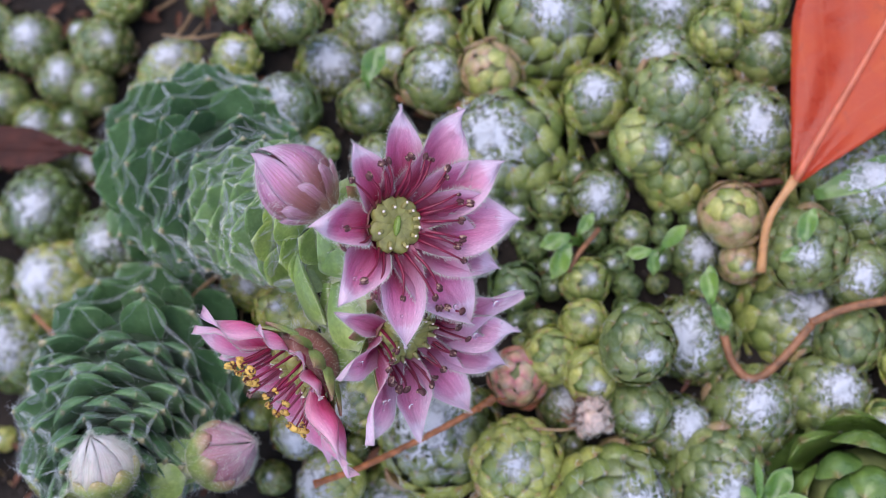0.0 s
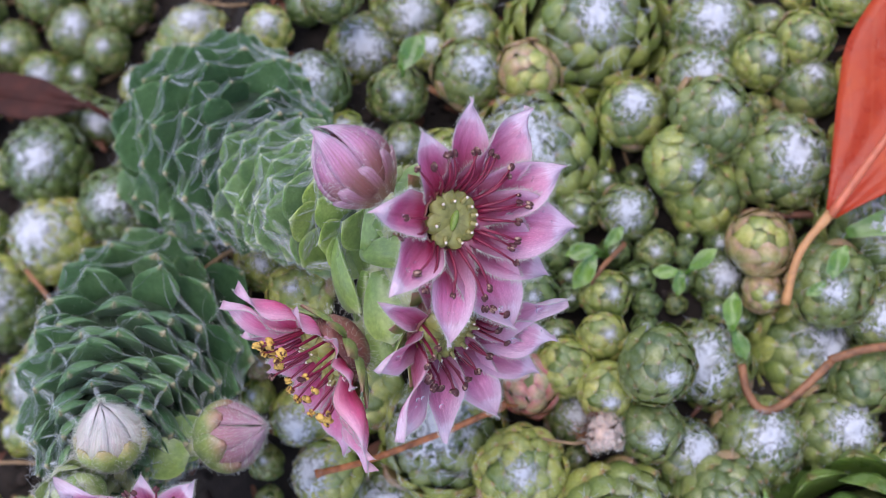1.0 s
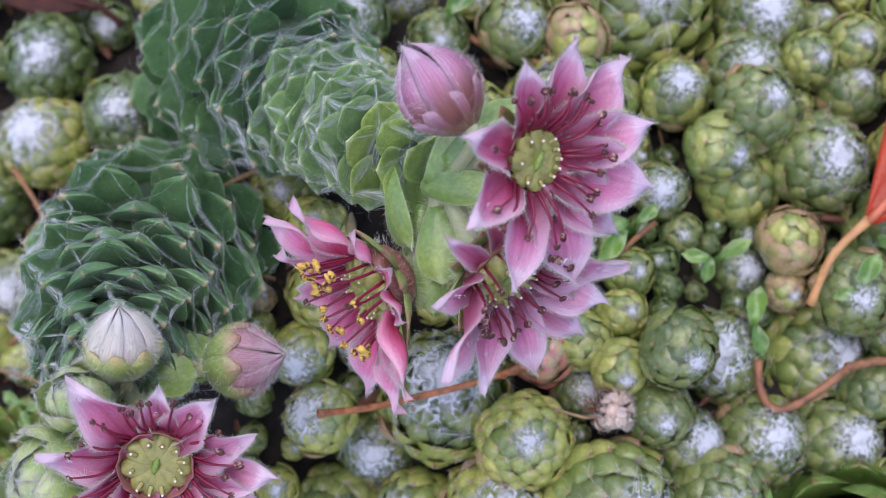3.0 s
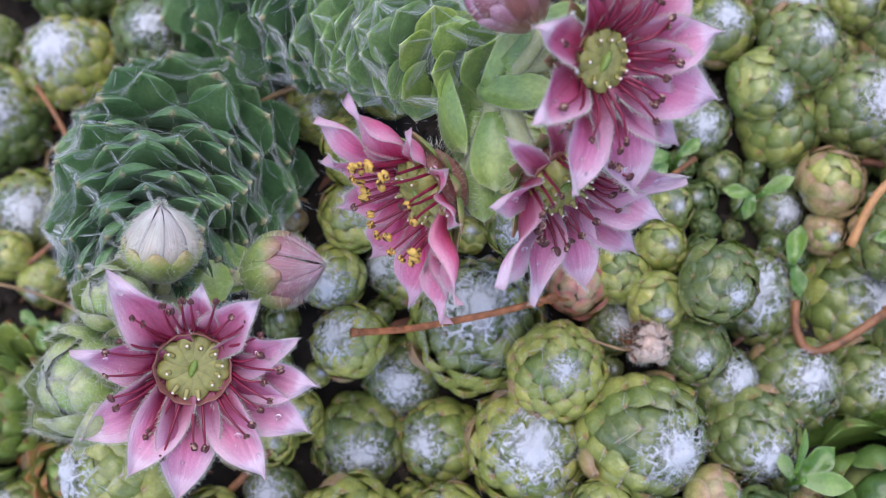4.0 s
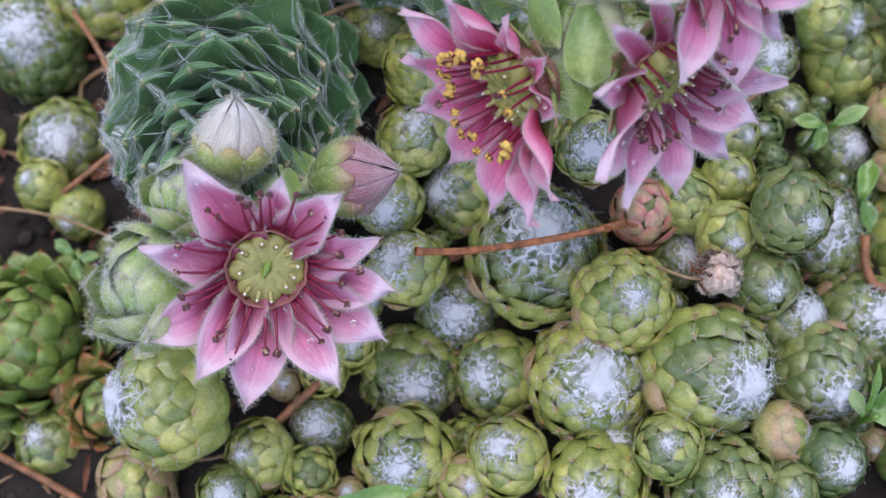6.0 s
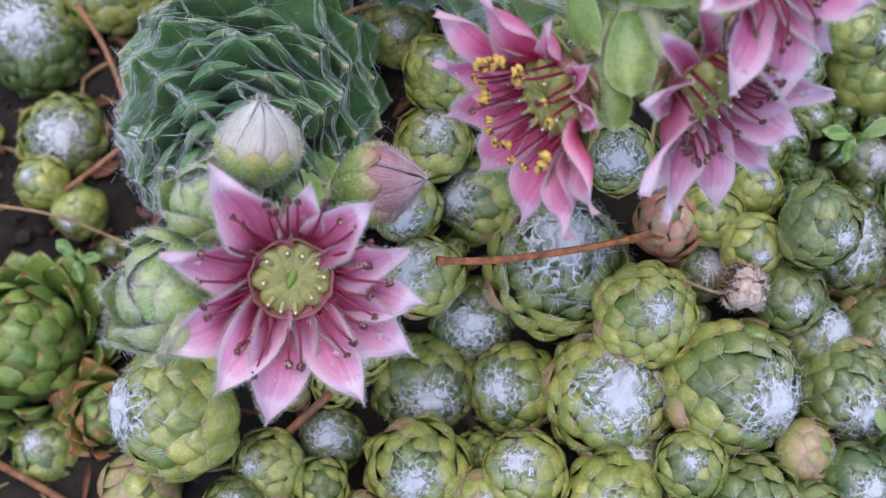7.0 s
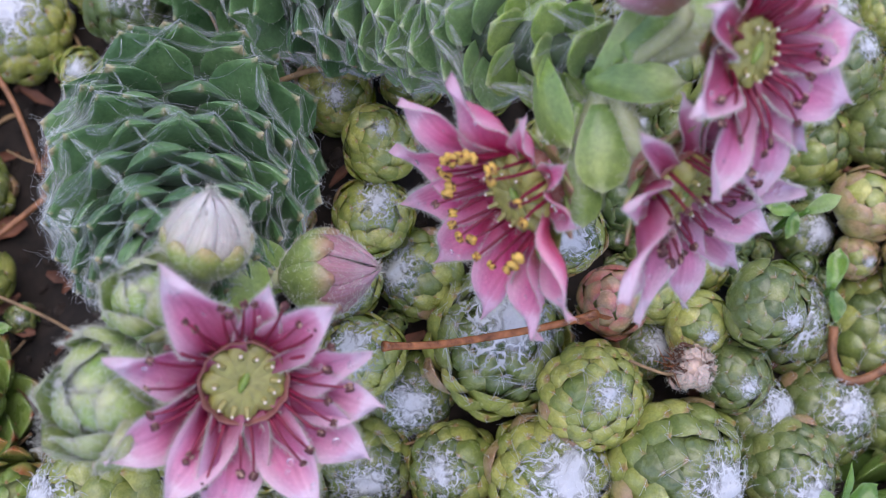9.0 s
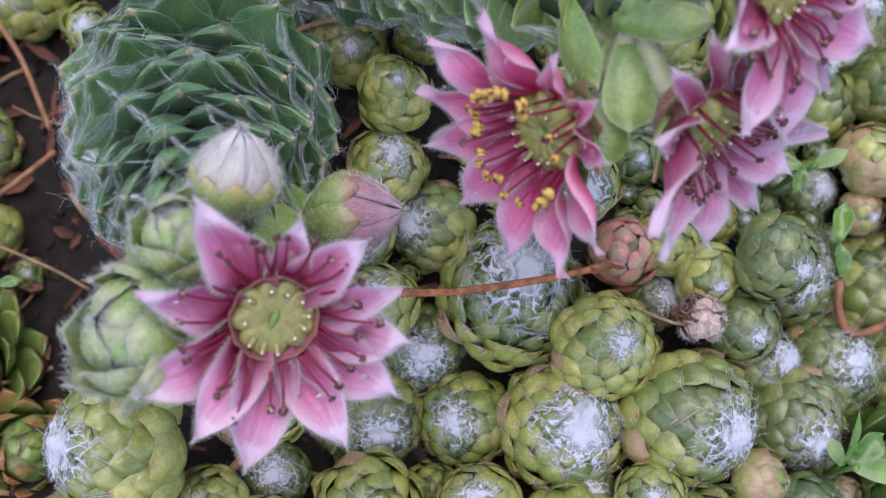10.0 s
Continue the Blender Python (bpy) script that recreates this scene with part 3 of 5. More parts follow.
def rosette(x, y, z, r, kind, wool, spread, lean, rng, small=False):
    """A houseleek rosette: scales in a spiral round a heart, closed (spread 0) or open, with wool on its crown."""
    turn = Euler((radians(lean[0]), radians(lean[1]), 0)).to_matrix() @ Euler((0, 0, rng.uniform(0, 6.28))).to_matrix()
    ob = thing("houseleek_rosette", vec(x, y, z), f"{LOOKS[kind]} {WORDS[wool]}", "succulent", "houseleek rosettes in the mat", turn)
    R = r * 1.045 * MM
    count = 20 if kind == "blush" else 26 if kind == "broad" else 22 if kind == "red" else 18 if r < 2.4 else 22 if r < 3.4 else 32 if r < 5.2 else 46 if r < 7 else 56
    fit = Matrix.Diagonal((R, R, R, 1))
    part("heart", HEART_BALL, ob, Matrix.Diagonal((R * 0.80, R * 0.80, R * 0.80, 1)))
    if small:
        tagged(part("leaves", joined_scales(count, spread, kind, rng.randrange(2)), ob, fit), kind="stuff")
    else:
        hold = random.Random(900 + count)
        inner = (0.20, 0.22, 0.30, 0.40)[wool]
        close = r < 4.5 and spread == 0.0 and kind in CLOSE_SCALES
        for i in range(count):
            root, zz, yy, size, t = scale_place(i, count, spread, hold)
            m = Matrix.Translation(root * R) @ basis(zz, yy).to_4x4() @ pose(0, 0, 0, 0, rng.gauss(0, 6), 0) @ Matrix.Diagonal((size * R * rng.uniform(0.92, 1.12), size * R, size * R, 1))
            old = t > 0.80 and kind in ("green", "mid", "shade") and rng.random() < 0.22
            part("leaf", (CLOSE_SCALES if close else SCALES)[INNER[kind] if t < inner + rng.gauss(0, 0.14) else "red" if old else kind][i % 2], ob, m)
    if wool:
        key = (count, spread, wool, rng.randrange(2))
        if key not in WEBS and (not small or r > 2.6):
            WEBS[key] = wool_threads(count, spread, wool, 40 + len(WEBS))
        part("wool_mat", rng.choice(MATS[wool]), ob, fit, "matted white wool")
        if not small or r > 2.6:
            part("wool_threads", WEBS[key], ob, fit, "white cobweb threads")
        if wool > 1 and r > 3.5:
            tagged(part("dew", DEWS[rng.randrange(3)], ob, fit), "clear dew drops", kind="stuff")
    return ob


# Rosettes: x, y, z of the middle, radius, look, wool, openness, lean.
# Darker looks towards the right and far left also paint a fall-off of light.
FAR_SIDE_A = [
    (-75.0, 55.4, -32.8, 4.9, "shade", 2, 0.0, (0, 14)),
    (-61.6, 52.8, -30.8, 4.7, "shade", 1, 0.0, (2, 31)),
    (-68.4, 48.5, -31.5, 4.3, "shade", 2, 0.0, (1, 14)),
    (-79.0, 46.3, -33.1, 4.1, "shade", 1, 0.0, (17, 7)),
    (-61.9, 44.7, -28.9, 3.3, "shade", 1, 0.0, (10, 13)),
    (-72.7, 41.3, -32.4, 4.0, "mid", 2, 0.0, (11, 13)),
    (-66.3, 25.6, -24.9, 6.0, "deep", 2, 0.1, (8, 13)),
    (-50.3, 17.3, -15.9, 5.0, "deep", 2, 0.0, (10, 9)),
    (-64.3, 14.9, -27.0, 6.2, "green", 3, 0.1, (6, -7)),
    (-72.2, 6.7, -28.3, 5.9, "mid", 3, 0.0, (13, 10)),
    (-71.1, 5.5, -30.0, 6.0, "deep", 1, 0.1, (19, 5)),
    (-63.9, -5.4, -29.7, 5.1, "mid", 3, 0.1, (14, 13)),
]
FAR_SIDE_B = [
    (-63.0, -12.5, -25.1, 3.1, "green", 1, 0.0, (6, -20)),
    (-58.1, -14.4, -26.6, 3.3, "green", 1, 0.0, (44, -3)),
    (-57.9, -31.5, -25.2, 8.1, "tipped", 0, 0.85, (-3, -8)),
    (-46.0, -36.6, -23.2, 4.2, "orange", 0, 0.8, (20, 0)),
    (-51.9, -41.9, -26.5, 4.3, "mid", 1, 0.0, (0, -14)),
]
UPPER_A = [
    (-13.2, 44.6, -14.0, 5.2, "mid", 2, 0.0, (26, 20)),
    (25.6, 42.5, -13.2, 5.7, "shade", 2, 0.0, (9, 6)),
    (-20.9, 42.5, -3.6, 3.8, "shade", 2, 0.0, (20, 4)),
    (10.3, 41.5, -12.5, 9.1, "mid", 1, 0.45, (9, 14)),
    (37.0, 40.3, -10.4, 3.4, "mid", 1, 0.0, (12, 8)),
    (-4.1, 40.3, -11.2, 4.0, "mid", 2, 0.0, (3, 10)),
    (-18.7, 39.1, -14.2, 4.9, "mid", 3, 0.0, (11, 14)),
    (31.8, 37.3, -10.7, 3.4, "mid", 1, 0.0, (13, 18)),
    (37.2, 35.2, -13.8, 4.2, "shade", 1, 0.0, (-7, 14)),
    (24.6, 34.9, -12.2, 5.2, "shade", 2, 0.0, (10, 5)),
    (4.0, 34.0, -7.9, 3.9, "red", 0, 0.0, (12, 5)),
    (-3.3, 33.5, -7.3, 4.4, "shade", 2, 0.0, (6, 20)),
]
UPPER_B = [
    (-12.0, 30.8, -8.1, 3.7, "shade", 1, 0.0, (22, 15)),
    (16.8, 29.6, -9.6, 4.3, "mid", 2, 0.0, (-3, 8)),
    (26.2, 28.8, -7.8, 5.0, "shade", 1, 0.0, (-1, 18)),
    (5.4, 24.9, -11.7, 8.4, "mid", 2, 0.2, (3, -7)),
    (34.5, 24.7, -11.4, 5.9, "shade", 2, 0.1, (7, 17)),
    (22.6, 23.0, -7.6, 4.1, "mid", 1, 0.0, (22, 41)),
    (25.9, 20.6, -12.2, 5.0, "mid", 0, 0.0, (-3, 22)),
    (46.9, 17.7, -14.5, 8.0, "shade", 2, 0.15, (6, 14)),
    (16.9, 17.2, -9.1, 3.4, "shade", 3, 0.0, (14, 7)),
]
MIDDLE_A = [
    (32.4, 14.0, -9.4, 3.8, "red", 0, 0.0, (-8, 14)),
    (-17.8, 11.1, -2.4, 3.0, "mid", 2, 0.0, (17, 15)),
    (27.7, 10.8, -14.4, 3.3, "shade", 3, 0.0, (8, 18)),
    (40.4, 9.6, -9.8, 4.9, "shade", 1, 0.0, (23, 3)),
    (33.0, 8.8, -11.6, 2.5, "red", 1, 0.0, (22, 22)),
    (-25.1, 8.5, -3.7, 3.9, "green", 1, 0.0, (29, 11)),
    (-24.5, 7.7, -4.5, 3.5, "mid", 0, 0.0, (18, -4)),
    (46.3, 7.0, -13.1, 4.1, "shade", 2, 0.0, (15, 4)),
    (15.1, 6.6, -8.1, 2.9, "mid", 1, 0.0, (6, 24)),
    (37.9, 3.5, -18.6, 6.7, "mid", 2, 0.15, (7, 30)),
    (-20.0, 3.5, 0.8, 2.7, "green", 1, 0.0, (8, 18)),
    (-18.9, 2.8, -0.9, 3.6, "green", 1, 0.0, (0, -20)),
]
MIDDLE_B = [
    (15.2, 1.3, -6.1, 2.8, "green", 1, 0.0, (1, 19)),
    (27.0, 0.2, -13.0, 5.2, "shade", 3, 0.1, (5, -6)),
    (45.0, -0.3, -14.5, 4.2, "shade", 0, 0.0, (27, 17)),
    (0.4, -1.9, 2.0, 3.6, "mid", 3, 0.0, (24, 0)),
    (21.5, -2.3, -1.9, 4.3, "shade", 1, 0.0, (25, 30)),
    (11.4, -2.5, -5.7, 3.4, "green", 0, 0.0, (1, 9)),
    (-18.0, -3.1, -4.0, 3.9, "green", 2, 0.0, (-4, 4)),
    (7.3, -4.6, -6.1, 3.4, "blush", 0, 0.0, (16, -5)),
    (16.1, -4.9, -5.4, 3.3, "green", 1, 0.0, (31, 14)),
    (-11.9, -6.1, -9.3, 4.5, "mid", 2, 0.0, (17, -36)),
    (41.7, -6.5, -16.5, 5.4, "shade", 2, 0.1, (-1, 21)),
    (12.1, -7.2, -10.1, 3.4, "shade", 3, 0.0, (5, 20)),
]
LOWER_A = [
    (33.0, -8.4, -14.3, 5.6, "shade", 2, 0.0, (-2, 14)),
    (21.0, -8.7, -6.8, 3.8, "shade", 1, 0.0, (24, 14)),
    (-19.0, -9.9, -6.4, 3.7, "green", 3, 0.0, (32, 3)),
    (25.0, -10.7, -11.4, 4.0, "shade", 3, 0.0, (-1, 26)),
    (-2.7, -10.9, -9.3, 7.1, "mid", 3, 0.2, (-8, 3)),
    (7.1, -14.7, -5.4, 5.3, "green", 1, 0.0, (7, 9)),
    (29.2, -15.6, -11.5, 5.3, "shade", 2, 0.1, (31, 26)),
    (-15.4, -16.4, -7.0, 4.1, "green", 3, 0.0, (2, -18)),
    (-9.6, -17.3, -14.9, 4.6, "mid", 3, 0.0, (22, 3)),
    (45.0, -19.0, -14.7, 7.6, "broad", 0, 0.7, (11, -10)),
    (17.6, -18.9, -8.7, 6.9, "mid", 2, 0.1, (14, 33)),
    (5.9, -22.4, -10.7, 6.4, "green", 3, 0.1, (9, 6)),
]
LOWER_B = [
    (26.1, -23.4, -9.7, 3.3, "red", 1, 0.0, (-4, 58)),
    (-3.6, -23.7, -14.0, 4.7, "mid", 2, 0.0, (16, -20)),
    (31.5, -24.7, -9.7, 3.7, "deep", 2, 0.0, (16, 18)),
    (-12.6, -25.4, -17.1, 5.6, "mid", 2, 0.1, (24, 11)),
    (15.0, -27.9, -6.9, 3.5, "mid", 1, 0.0, (3, -9)),
    (9.7, -28.0, -12.0, 3.1, "shade", 3, 0.0, (17, -1)),
    (27.9, -28.8, -8.6, 2.8, "shade", 1, 0.0, (15, 1)),
    (21.6, -30.1, -10.2, 5.5, "shade", 1, 0.2, (19, -3)),
    (-5.1, -31.2, -16.3, 2.5, "mid", 0, 0.2, (12, 0)),
    (-0.5, -32.3, -10.7, 4.2, "green", 2, 0.0, (-2, -17)),
    (8.9, -32.7, -11.4, 5.1, "green", 2, 0.1, (28, -8)),
    (-20.7, -33.7, -16.0, 3.5, "shade", 3, 0.0, (5, -4)),
]
LOWER_C = [
    (-11.0, -34.6, -13.5, 5.0, "green", 2, 0.15, (24, -1)),
    (-35.3, -35.5, -7.6, 6.8, "green", 2, 0.1, (19, -47)),
    (-4.0, -35.8, -12.6, 3.1, "red", 1, 0.0, (9, 9)),
    (-25.8, -38.3, -12.6, 3.8, "green", 1, 0.0, (11, -22)),
    (-20.2, -38.8, -12.8, 2.6, "mid", 0, 0.2, (17, 6)),
    (-27.6, -43.2, -11.7, 3.2, "shade", 2, 0.0, (5, 1)),
    (-38.5, -44.1, -16.9, 4.2, "red", 0, 0.0, (10, 22)),
]
MAT_ROWS = FAR_SIDE_A + FAR_SIDE_B + UPPER_A + UPPER_B + MIDDLE_A + MIDDLE_B + LOWER_A + LOWER_B + LOWER_C

CENTRES = np.array([(r[0], r[1], r[2] - r[3] * 0.75, r[3]) for r in MAT_ROWS])


def soil_height(x, y):
    """Height of the soil in millimetres: it follows the feet of the plants and runs out level far away."""
    d = (CENTRES[:, 0] - x) ** 2 + (CENTRES[:, 1] - y) ** 2
    w = np.exp(-d / 2 / 11.0**2) + 1e-7 * np.exp(-d / 2 / 60.0**2) + 1e-12
    return float((w * CENTRES[:, 2]).sum() / w.sum()) - 1.0


def ground():
    n = 150
    axis = [math.sinh(6.6 * (2 * i / n - 1)) / math.sinh(6.6) for i in range(n + 1)]
    verts, faces = [], []
    for j in range(n + 1):
        for i in range(n + 1):
            x, y = axis[i] * 30000 - 15, axis[j] * 30000
            z = soil_height(x, y) + 2.0 * noise.fractal(Vector((x, y, 0)) * 0.09, 0.9, 2.1, 5)
            verts.append(vec(x, y, z))
    for j in range(n):
        for i in range(n):
            a = j * (n + 1) + i
            faces.append((a, a + 1, a + n + 2, a + n + 1))
    ob = new("ground", make_mesh("ground", verts, faces, SOIL))
    tagged(ob, "dark crumbly garden soil under the plants", "soil", kind="structure")


ground()


# ---- leafy flowering stems ----
STEM_LEAVES = [blade("stem_leaf", LEAF["dark"], w, 0.26, p, 0.62, 0.06, 0.16, 12, 6, widest=0.58, flip=0.9, fine=0.06) for w, p in ((0.78, 0.12), (0.72, 0.22), (0.84, 0.08))]


def fringe(mesh, nv=9, nu=6, length=0.045, seed=1, every=3, radius=0.0016):
    """Short hairs along the rim of a blade mesh."""
    rng = random.Random(seed)
    row, n = nu + 1, (nu + 1) * (nv + 1)
    roots = []
    for side, i in ((-1, 0), (1, nu)):
        for j in range(1, nv):
            a, b = mesh.vertices[j * row + i].co, mesh.vertices[(j + 1) * row + i].co
            for k in range(every):
                roots.append((a.lerp(b, (k + rng.random()) / every), Vector((side, 0.5, rng.uniform(-0.2, 0.5)))))
    for k in range(8):
        roots.append((mesh.vertices[nv * row].co.copy(), Vector((rng.uniform(-1, 1), 1.2, rng.uniform(-0.4, 0.6)))))
    return hairs("fringe", roots, length, radius, seed)


def downy(mesh, seed, n=8):
    """Fine hairs lying over the outer half of a blade's upper face, with its fringe."""
    rng = random.Random(seed)
    roots = []
    for k in range(n):
        v = mesh.vertices[rng.randrange(42, 91)]
        roots.append((v.co + Vector((rng.gauss(0, 0.03), rng.gauss(0, 0.03), 0.004)), Vector((rng.gauss(0, 1), rng.gauss(0, 1), 0.25))))
    me = fringe(mesh, 12, 6, 0.034 if n < 100 else 0.10, seed, 3 if n < 100 else 5, 0.0011 if n < 100 else 0.0027)
    base = [tuple(v.co) for v in me.vertices], [tuple(p.vertices) for p in me.polygons]
    more = hairs("down", roots, 0.05 if n < 100 else 0.11, 0.0011 if n < 100 else 0.0026, seed)
    shift = len(base[0])
    return make_mesh("leaf_hairs", base[0] + [tuple(v.co) for v in more.vertices], base[1] + [tuple(shift + i for i in p.vertices) for p in more.polygons], HAIR)


TOP_LEAVES, VEIL_LEAVES = ([blade("top_leaf", LEAF[kind], w, 0.20, p, 0.60, 0.10, 0.10, 12, 6, widest=0.58, flip=0.5, fine=0.05) for w, p in ((0.92, 0.10), (0.84, 0.20), (0.98, 0.05))] for kind in ("bract", "veil"))
STEM_LEAF_HAIRS = [downy(me, 60 + k) for k, me in enumerate(STEM_LEAVES)]


def gauze_into(verts, faces, uvs, a, b, low, face, wide, rng):
    """Adds a strand of drawn-out wool from a to b that sags towards low."""
    along = (b - a).normalized()
    side = along.cross(face)
    if side.length < 1e-6:
        return
    side.normalize()
    n, first, start, lane = 7, len(verts), rng.uniform(0, 40), rng.randrange(40)
    twist = rng.gauss(0, 0.5)
    for k in range(n + 1):
        t = k / n
        p = a.lerp(b, t).lerp(low, 0.34 * 4 * t * (1 - t))
        w = wide * (0.20 + 0.80 * math.sin(math.pi * t) ** 0.8)
        g = twist * (t - 0.5)
        d = side * math.cos(g) + face * math.sin(g)
        for q in (0, 1, 2):
            verts.append(p + d * w * (q - 1) * 0.5 + face * wide * 0.10 * (q == 1))
            uvs.append((lane + 0.02 + 0.48 * q, start + t * (b - a).length * 1000))
    for k in range(n):
        for q in (0, 1):
            c = first + k * 3 + q
            faces.append((c, c + 1, c + 4, c + 3))


def flowering_stem(axis, radii, count, name_label, seed, wool=1.0, pale=2.0, opening=(74, 44), lush=1.0, lee=(0, 0, 0)):
    """A rosette drawn out into a leafy stalk along axis, its leaves in a spiral, with wool strung between the tips, thickest towards lee."""
    rng = random.Random(seed)
    pts = curve_points([vec(*p) for p in axis], 60)
    rad = np.interp(np.linspace(0, 1, 60), np.linspace(0, 1, len(radii)), radii)
    ob = thing("flowering_stem", pts[0], name_label, "succulent", "flowering stems")
    o = pts[0]
    # The stalk's darkened colour supplies the shade seen between the leaves.
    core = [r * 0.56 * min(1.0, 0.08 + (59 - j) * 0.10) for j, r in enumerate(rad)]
    part("stalk", tube("stalk", [p - o for p in pts], [max(0.12, r) * MM for r in core], STALK_GAP_SHADE, 12), ob)
    tips = []
    for i in range(count):
        t = (i + 0.5) / count
        s = t**0.88 * 58
        k = int(s)
        p = pts[k].lerp(pts[k + 1], s - k)
        tan = (pts[k + 1] - pts[k]).normalized()
        a = tan.cross(Vector((0.2, 0.1, 1))).normalized()
        b = tan.cross(a)
        phi = i * 2.39996 + rng.gauss(0, 0.10)
        out = a * math.cos(phi) + b * math.sin(phi)
        open_ = radians(opening[0] - opening[1] * t + rng.gauss(0, 7))
        length = (3.2 + 0.27 * rad[k]) * lush * rng.uniform(0.85, 1.12) * MM
        if t > pale:
            if i % 3 or t > 0.95:
                continue
            open_ = radians(72 + rng.gauss(0, 8))
            length = 4.5 * rng.uniform(0.85, 1.1) * MM
        elif t > pale - 0.30:
            open_ = radians(74 - 20 * (t - pale + 0.30) + rng.gauss(0, 7))
            length = 4.9 * rng.uniform(0.88, 1.1) * MM
        way = out * math.sin(open_) + tan * math.cos(open_)
        face = tan * math.sin(open_) - out * math.cos(open_)
        root = p + out * core[k] * 0.94 * MM - way * length * 0.25
        wide = length * rng.uniform(0.90, 1.10)
        m = Matrix.Translation(root - o) @ basis(face, way).to_4x4() @ pose(0, 0, 0, 0, rng.gauss(0, 7), 0) @ Matrix.Diagonal((wide, length, length, 1))
        lf = part("leaf", (TOP_LEAVES if t > pale else VEIL_LEAVES if t > pale - 0.30 else STEM_LEAVES)[i % 3], ob, m)
        part("leaf_hairs", STEM_LEAF_HAIRS[i % 3], lf, None, "short white marginal hairs")
        tips.append((root + way * length * 0.98 - o, face, root + way * length * 0.55 - o + face * length * 0.12, 1 + 2.2 * max(0.0, out.dot(Vector(lee)) - 0.2)))
    v, f = [], []
    gv, gf, gu = [], [], []
    last = len(tips)
    for i, (tip, face, mid, more) in enumerate(tips):
        for step in (3, 5, 8, 13):
            if i + step >= last:
                continue
            other, face2, mid2, _ = tips[i + step]
            gap = (other - tip).length
            if gap > 0.0085 or gap < 0.0008:
                continue
            thick = (0.55 + 0.8 * i / last) * (0.5 + 1.1 * max(0.0, noise.noise(tip * 170 + Vector((seed, 0, 0))) + 0.35)) * more
            if rng.random() < 0.075 * wool * more:
                for _ in range(rng.choice((1, 2, 3, 5))):
                    jit = Vector((rng.gauss(0, 1), rng.gauss(0, 1), rng.gauss(0, 1))) * 0.0004
                    thread_into(v, f, tip + jit * 0.4, other - jit, rng.uniform(0.003, 0.007) * MM, (face + face2) * rng.uniform(-0.0001, 0.0002), rng, 4, rng.uniform(0.00001, 0.00006))
            if rng.random() < 0.75 * wool * thick:
                gauze_into(gv, gf, gu, tip, other, (mid + mid2) / 2, (face + face2).normalized(), rng.uniform(0.5, 1.6) * thick * MM, rng)
        for _ in range(int(3.5 * wool * more)):
            a = tip + Vector((rng.gauss(0, 1), rng.gauss(0, 1), rng.gauss(0, 1))) * 0.00035
            thread_into(v, f, a, a + Vector((rng.gauss(0, 1), rng.gauss(0, 1), rng.gauss(0, 1))) * 0.0006, 0.007 * MM, Vector((0, 0, 0.0001)), rng, 4, 0.00008)
    part("wool_threads", make_mesh("stem_wool", v, f, WOOL), ob, None, "white cobweb threads")
    tagged(part("wool_gauze", make_mesh("wool_gauze", gv, gf, GAUZE, gu), ob), "thin gauze of white wool between the leaf tips", kind="stuff")
    return ob


STEM_ONE = [(-36.5, 25.5, -13), (-31, 21.5, -2), (-25, 17, 5.5), (-19, 12.5, 11.5), (-13, 8.2, 19), (-7.6, 4.4, 25.8), (-2.8, 1.8, 30.4)]
flowering_stem(STEM_ONE, [18, 16.5, 12.5, 8.0, 5.4, 4.0, 2.0], 235, "leaning blue-green leafy flowering stem hung with white cobweb", 21, 1.4, 0.72, (80, 46), 0.86)
STEM_TWO = [(-36.5, 3, -14), (-36.0, -3, 0), (-34.8, -10, 8.5), (-32.6, -15.5, 14.5), (-30.5, -19, 17.6)]
flowering_stem(STEM_TWO, [15, 15, 13.8, 9.6, 4.6], 160, "stout blue-green leafy flowering stem hung with white cobweb", 22, 1.55, 2.0, (74, 46), 1.0, (-0.75, -0.65, 0.1))


# ---- flowers ----
def petal_set(mat):
    out = []
    for k, (w, p, arch, wave) in enumerate(((0.49, 0.62, 0.05, 1.3), (0.45, 0.70, 0.0, 1.8), (0.51, 0.58, 0.06, -1.6), (0.46, 0.66, -0.03, 2.2))):
        me = blade("petal", mat, w, 0.035, p, 0.66, arch, 0.30, 16, 8, wave, widest=0.40, flip=(0.0, -0.25, 0.12, -0.35)[k])
        out.append((me, fringe(me, 16, 8, 0.036, 30 + k, 13, 0.0014)))
    return out


PETALS = petal_set(PETAL)
PETALS_HOT = petal_set(PETAL_HOT)
PETALS_SOFT = petal_set(PETAL_SOFT)
SEPAL = blade("sepal", LEAF["sepal"], 0.52, 0.12, 0.95, 0.8, -0.10, 0.10, 7, 4, widest=0.35)


def anther_mesh(mat, name):
    """Two lobes side by side."""
    bm = bmesh.new()
    for side in (-1, 1):
        made = bmesh.ops.create_icosphere(bm, subdivisions=2, radius=1.0)
        for v in made["verts"]:
            v.co = Vector((v.co.x * 0.30 + side * 0.26, v.co.y * 0.62, v.co.z * 0.36 - 0.1 * v.co.x * side))
    me = bpy.data.meshes.new(name)
    bm.to_mesh(me)
    bm.free()
    me.materials.append(mat)
    me.polygons.foreach_set("use_smooth", [True] * len(me.polygons))
    return me


ANTHERS = {"dark": anther_mesh(ANTHER_DARK, "anther_dark"), "gold": anther_mesh(ANTHER_GOLD, "anther_gold")}
STIGMA_BEAD = ball("stigma_bead", STIGMA, 0.9, cuts=1)
DROP = ball("dew_drop", DEW, 0.7, cuts=2)


